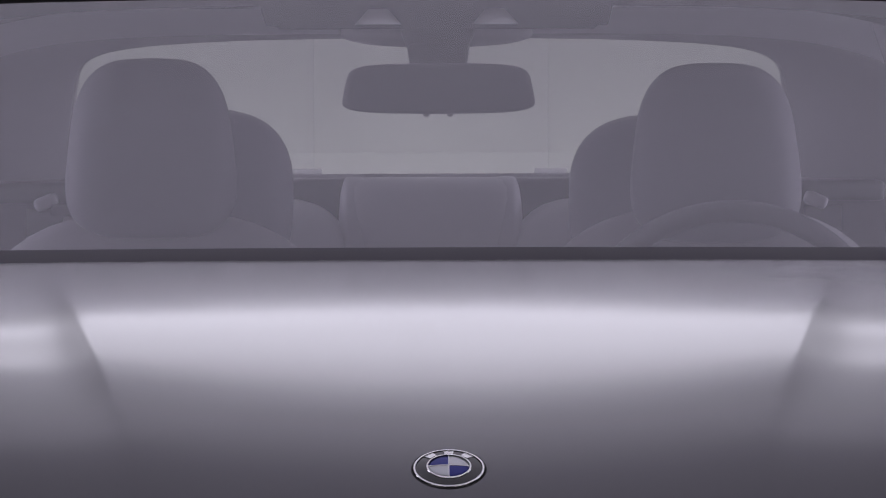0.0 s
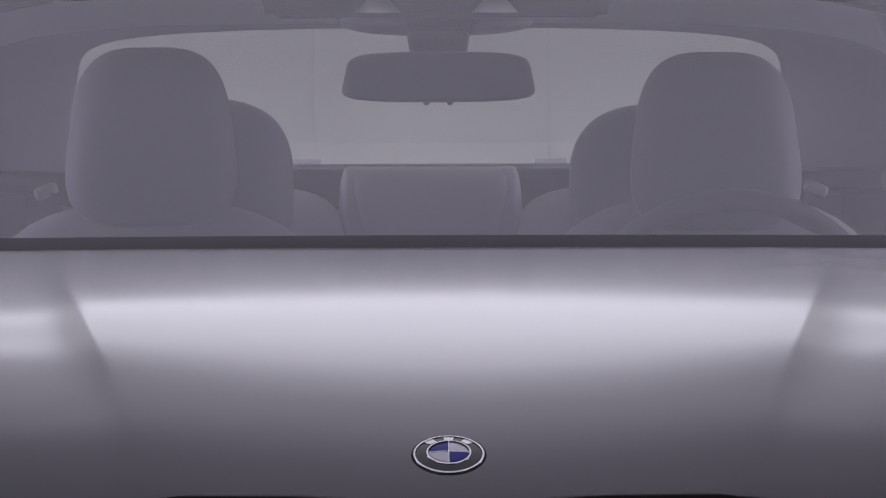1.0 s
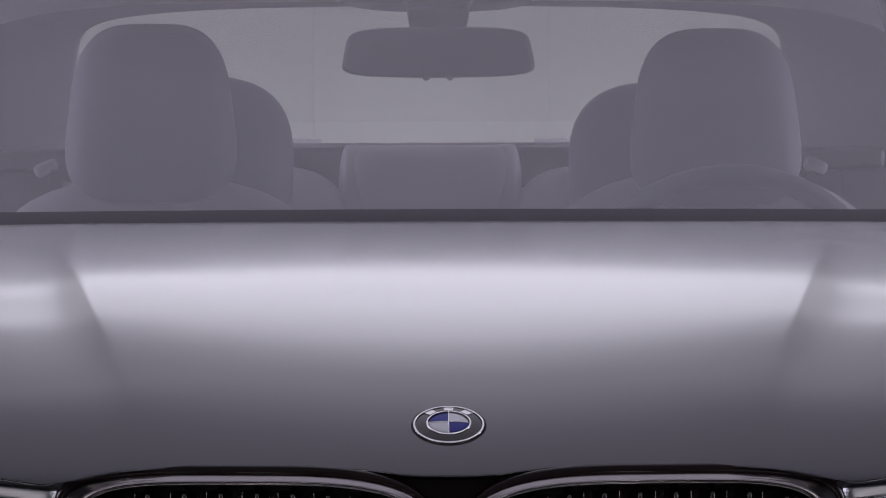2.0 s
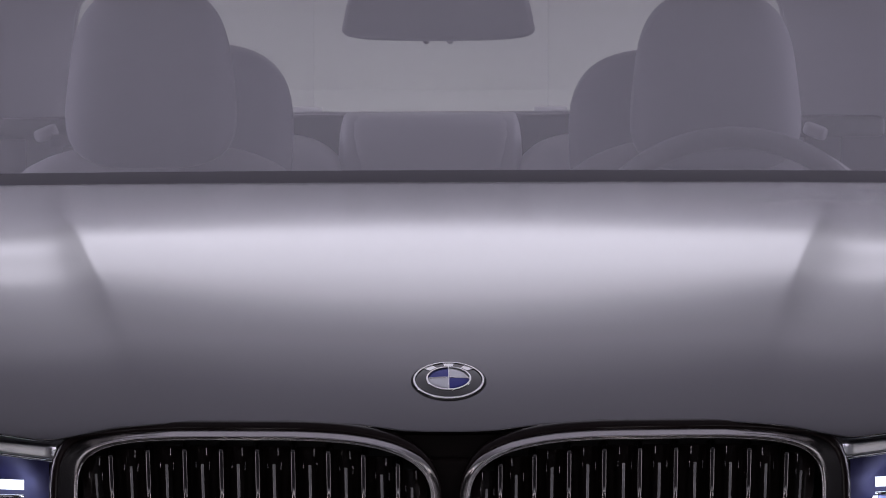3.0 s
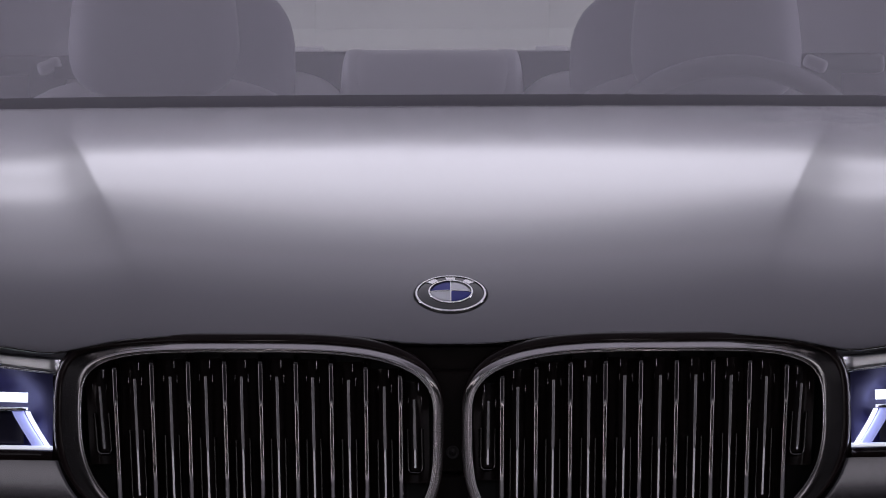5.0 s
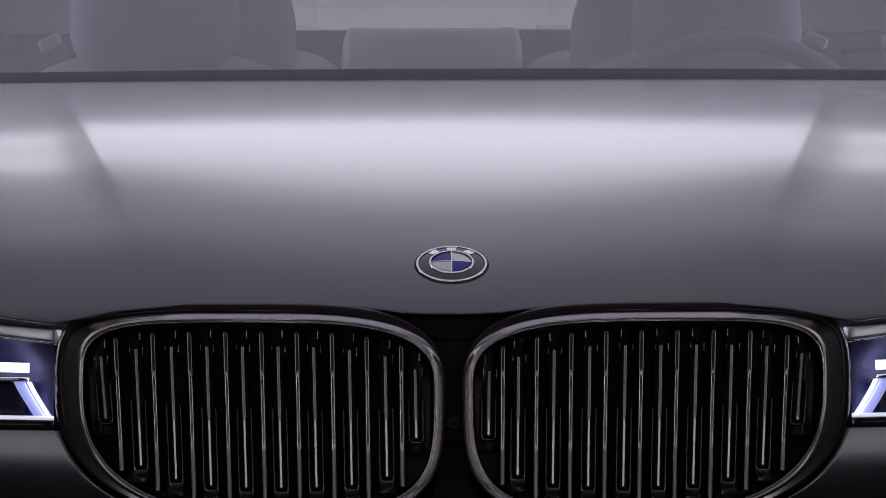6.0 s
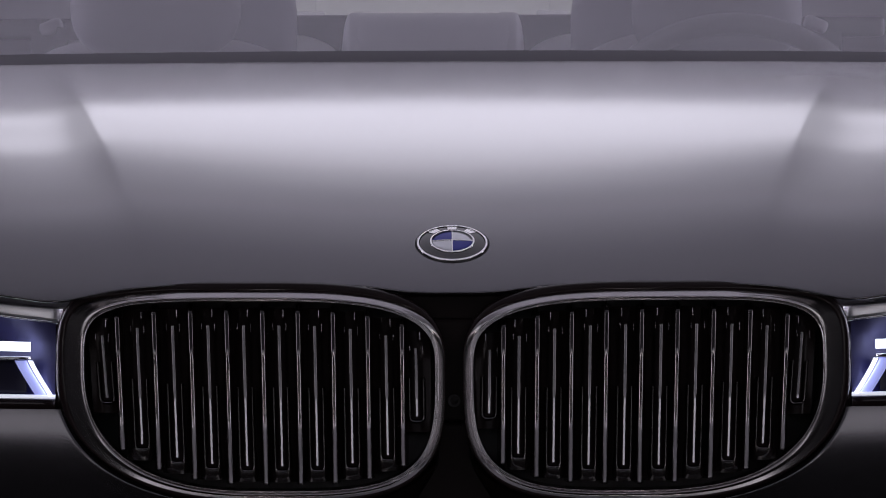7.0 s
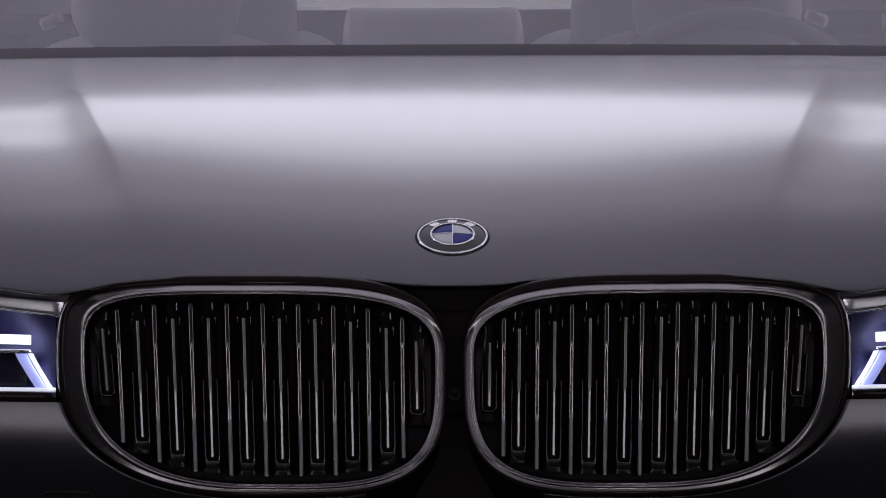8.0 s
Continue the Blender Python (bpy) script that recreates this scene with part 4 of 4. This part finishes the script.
def bumper_mesh():
    us = span(-0.88, -0.46, 40) + span(-0.46, 0.46, 540)[1:] + span(0.46, 0.88, 40)[1:]
    vs = span(0.22, 0.53, 40) + span(0.53, 0.6655, 90)[1:]
    outline = np.array([(x + nx * rim_width(nx, nz), z + nz * rim_width(nx, nz)) for (x, z), (nx, nz) in zip(RIM_PTS, RIM_NRM)])
    after = np.roll(outline, -1, axis=0)
    dense = np.concatenate([(outline * (4 - k) + after * k) / 4 for k in range(4)])

    def inside(px, pz):
        cross = (outline[:, 1] > pz) != (after[:, 1] > pz)
        at = outline[:, 0] + (after[:, 0] - outline[:, 0]) * (pz - outline[:, 1]) / np.where(after[:, 1] == outline[:, 1], 1e-9, after[:, 1] - outline[:, 1])
        return np.count_nonzero(cross & (px < at)) % 2 == 1

    def skin(u, v):
        y = bumper_y(u, v)
        if v > 0.54 and abs(u) < 0.45:
            # the skin turns in round the grille
            gap = float(np.min(np.hypot(dense[:, 0] - abs(u), dense[:, 1] - v)))
            y += 0.035 * math.exp(-(gap / 0.0042) ** 2)
        return u, y, v
    verts, faces = grid(skin, us, vs)
    keep = []
    for f in faces:
        x, z = abs(sum(verts[i][0] for i in f) / 4), sum(verts[i][2] for i in f) / 4
        if z > 0.55 and (x < 0.02 or (x < 0.43 and inside(x, z))):
            continue
        keep.append(f)
    trim = [1 if all(abs(verts[i][0]) < 0.095 and verts[i][2] > 0.52 for i in f) else 0 for f in keep]
    return mesh_of("bumper", verts, keep, [PAINT, BRIDGE_BLACK], slots=trim)


bumper = car_part("bumper", bumper_mesh(), "dark grey painted front bumper")
tow = squircle(-0.409, 0.556, 0.026, 0.013, 6)
verts = [(x, bumper_y(x, z) - 0.0015, z) for x, z in tow] + [(x * 0.9995 - 0.0002, bumper_y(x, z) + 0.004, z) for x, z in tow]
n = len(tow)
car_part("tow_cover", mesh_of("tow_cover", verts, [tuple(range(n))[::-1]] + [(i, (i + 1) % n, n + (i + 1) % n, n + i) for i in range(n)], PAINT, smooth=False), "small square tow-eye cover", under=bumper)
rim_line = [(x, bumper_y(x, z) - 0.0008, z) for x, z in squircle(-0.409, 0.556, 0.0275, 0.0145, 6)]
car_part("cover_gap", tube_mesh("cover_gap", rim_line, 0.0012, RUBBER, 6, True), "dark gap round the tow cover", under=bumper)

# ---- headlights ----
def lamp_y(x, z):
    a = abs(x)
    return -0.03 + 0.9 * max(a - 0.41, 0) ** 1.4 + 0.25 * max(z - 0.67, 0)


def ribbon(name, f, us, thick, mat, tilt=0.0, edge=0.0015):
    """A strip f(u) -> (x, low z, high z, lift) with depth."""
    verts, faces = [], []
    for u in us:
        x, z0, z1, back = f(u)
        for z, b in ((z0, thick), (z0, edge), (z0 + 0.12 * (z1 - z0), 0.0), (z1 - 0.12 * (z1 - z0), 0.0), (z1, edge), (z1, thick)):
            verts.append((x, lamp_y(x, z) + back + b + tilt * (z - z0), z))
    k = 6
    for i in range(len(us) - 1):
        for j in range(k - 1):
            faces.append((i * k + j, i * k + j + 1, (i + 1) * k + j + 1, (i + 1) * k + j))
    faces += [tuple(range(k)), tuple(range((len(us) - 1) * k, len(us) * k))[::-1]]
    return mesh_of(name, verts, faces, mat)


def headlight(s):
    g = car_group("headlight", "lit headlight with white and blue light bars behind a clear lens")
    inner, outer = 0.4205, 0.80
    us = span(0, 0.5, 12) + [0.75, 1.0]
    at = lambda u: s * (inner + (outer - inner) * u)
    brow_at = lambda u: s * (0.4125 + (outer - 0.4125) * u)
    # pale upper brow, its bright lower edge and the lower lip
    car_part("brow", ribbon("brow", lambda u: (brow_at(u), 0.7580 + 0.043 * min(u, 0.35), 0.7708 + 0.030 * min(u, 0.35), 0.0), us, 0.05, BROW, -0.06, 0.0002), "grey metal brow", under=g)
    car_part("brow_edge", ribbon("brow_edge", lambda u: (brow_at(u), 0.7545 + 0.043 * min(u, 0.35), 0.7576 + 0.043 * min(u, 0.35), -0.003), us, 0.01, CHROME, -0.06), "bright chrome edge", under=g)
    car_part("lip", ribbon("lip", lambda u: (at(u), 0.6655 - 0.002 * u, 0.6760, -0.001), us, 0.06, GLOSS_BLACK), "black lower lip", under=g)
    car_part("lip_edge", ribbon("lip_edge", lambda u: (at(u), 0.6765, 0.6800, 0.004), us, 0.02, LED_SOFT), "glowing lower light strip", under=g)
    car_part("end_cap", ribbon("end_cap", lambda u: (s * (0.405 + 0.0155 * u), 0.664, 0.7535, 0.004), span(0, 1, 3), 0.06, GLOSS_BLACK), "black inner end of the lamp", under=g)
    # reflector bowl
    def bowl(u, v):
        x = inner + (outer - inner) * u
        z = 0.676 + (0.081 + 0.04 * min(u, 0.35)) * v
        deep = 0.016 + 0.05 * math.sin(math.pi * min(max(v, 0.0), 1)) * blend(0.15, 1, u * 4.5)
        return s * x, lamp_y(x, z) + deep, z
    car_part("reflector", mesh_of("reflector", *grid(bowl, span(0, 1, 30), span(0, 1, 16), flip=s < 0), LAMP_BLUE), "indigo reflector bowl", under=g)
    # upper light bar
    car_part("light_bar", ribbon("light_bar", lambda u: (s * (0.4475 + 0.33 * u), 0.7255 + 0.004 * u, 0.7352 + 0.006 * u, 0.004), us, 0.012, LED), "glowing white light bar", under=g)
    # slanting light guide and its inner glow
    def slant(x_top, x_foot, half, name, mat, back, label):
        vs = span(0, 1, 10)
        verts, faces = [], []
        for t in vs:
            z = 0.6805 + 0.0355 * t
            x = x_foot + (x_top - x_foot) * (1 - (1 - t) ** 1.12)
            for dx, b in ((-half, 0.01), (-half, 0.001), (-half * 0.6, 0), (half * 0.6, 0), (half, 0.001), (half, 0.01)):
                verts.append((s * (x + dx), lamp_y(x, z) + back + b, z))
        for i in range(len(vs) - 1):
            for j in range(5):
                q = (i * 6 + j, i * 6 + j + 1, i * 6 + j + 7, i * 6 + j + 6)
                faces.append(q if s > 0 else q[::-1])
        car_part(name, mesh_of(name, verts, faces, mat), label, under=g)
    slant(0.4475, 0.4262, 0.0023, "light_guide", LED, 0.003, "glowing slanted light guide")
    slant(0.4580, 0.4362, 0.0060, "guide_wing", LED_DIM, 0.006, "bluish glowing wing of the light guide")
    car_part("guide_roof", ribbon("guide_roof", lambda u: (s * (0.447 + 0.33 * u), 0.7165, 0.7205, 0.003), us, 0.02, CHROME), "chrome bridge over the lamp pocket", under=g)
    car_part("lamp_pocket", ribbon("lamp_pocket", lambda u: (s * (0.452 + 0.3 * u), 0.682, 0.716, 0.014), us, 0.01, LAMP_DARK), "dark lamp pocket", under=g)
    car_part("lens", mesh_of("lens", *grid(lambda u, v: (at(u), lamp_y(at(u), 0.67) - 0.004, 0.67 + 0.1 * v), span(0, 1, 20), span(0, 1, 8)), LENS), "clear lamp lens", under=g)


for s in (-1, 1):
    headlight(s)

# ---- emblem on the bonnet: a plain roundel ----
badge = car_group("emblem", "round enamel emblem with blue and white quarters")
EM = pose(-0.0008, 0.0, 0.8372, 28.3, 0, 0)


def dome(r):
    return 0.0056 - 2.9 * r * r


def annulus(name, r0, r1, mat, lift, label="", a0=0.0, a1=2 * math.pi, segs=72, rings=3):
    us = span(a0, a1, segs)
    verts, faces = grid(lambda u, v: EM @ Vector((v * math.cos(u), v * math.sin(u), dome(v) + lift)), us, span(r0, r1, rings))
    faces = [f[::-1] for f in faces]
    lip = len(verts)
    for u in us:
        verts.append(EM @ Vector((r1 * math.cos(u), r1 * math.sin(u), dome(r1) + lift - 0.0012)))
    last = rings * len(us)
    faces += [(last + i, lip + i, lip + i + 1, last + i + 1) for i in range(len(us) - 1)]
    car_part(name, mesh_of(name, verts, faces, mat), label, under=badge)


annulus("recess", 0.0385, 0.0396, RUBBER, 0.0, "black recess round the emblem")
annulus("bright_ring", 0.0353, 0.0374, EMBLEM_RING, 0.0008, "bright outer ring", rings=4)
annulus("bright_ring", 0.0219, 0.0237, EMBLEM_RING, 0.0008, "bright inner ring", rings=4)
annulus("black_ring", 0.0225, 0.0385, EMBLEM_BLACK, 0.0, "black enamel ring")
for k, m in enumerate((EMBLEM_WHITE, EMBLEM_BLUE, EMBLEM_WHITE, EMBLEM_BLUE)):
    annulus("quarter", 0.0004, 0.0222, m, 0.0, "blue quarter" if k % 2 else "white quarter", k * math.pi / 2 + 0.02, (k + 1) * math.pi / 2 - 0.02, 18, 5)
for k in range(4):
    turn = EM @ Matrix.Rotation(k * math.pi / 2, 4, "Z")
    bar = grid(lambda u, v: turn @ Vector((v, 0.0007 * u, dome(v) + 0.0008 - 0.0008 * u ** 4)), (-1, -0.7, 0, 0.7, 1), span(0.0002, 0.0222, 5))
    car_part("divider", mesh_of("divider", bar[0], [f[::-1] for f in bar[1]], EMBLEM_RING), under=badge)
for a in (50, 90, 130):
    annulus("mark", 0.0250, 0.0345, EMBLEM_RING, 0.0006, "plain pale mark", math.radians(a - 10), math.radians(a + 10), 8, 2)
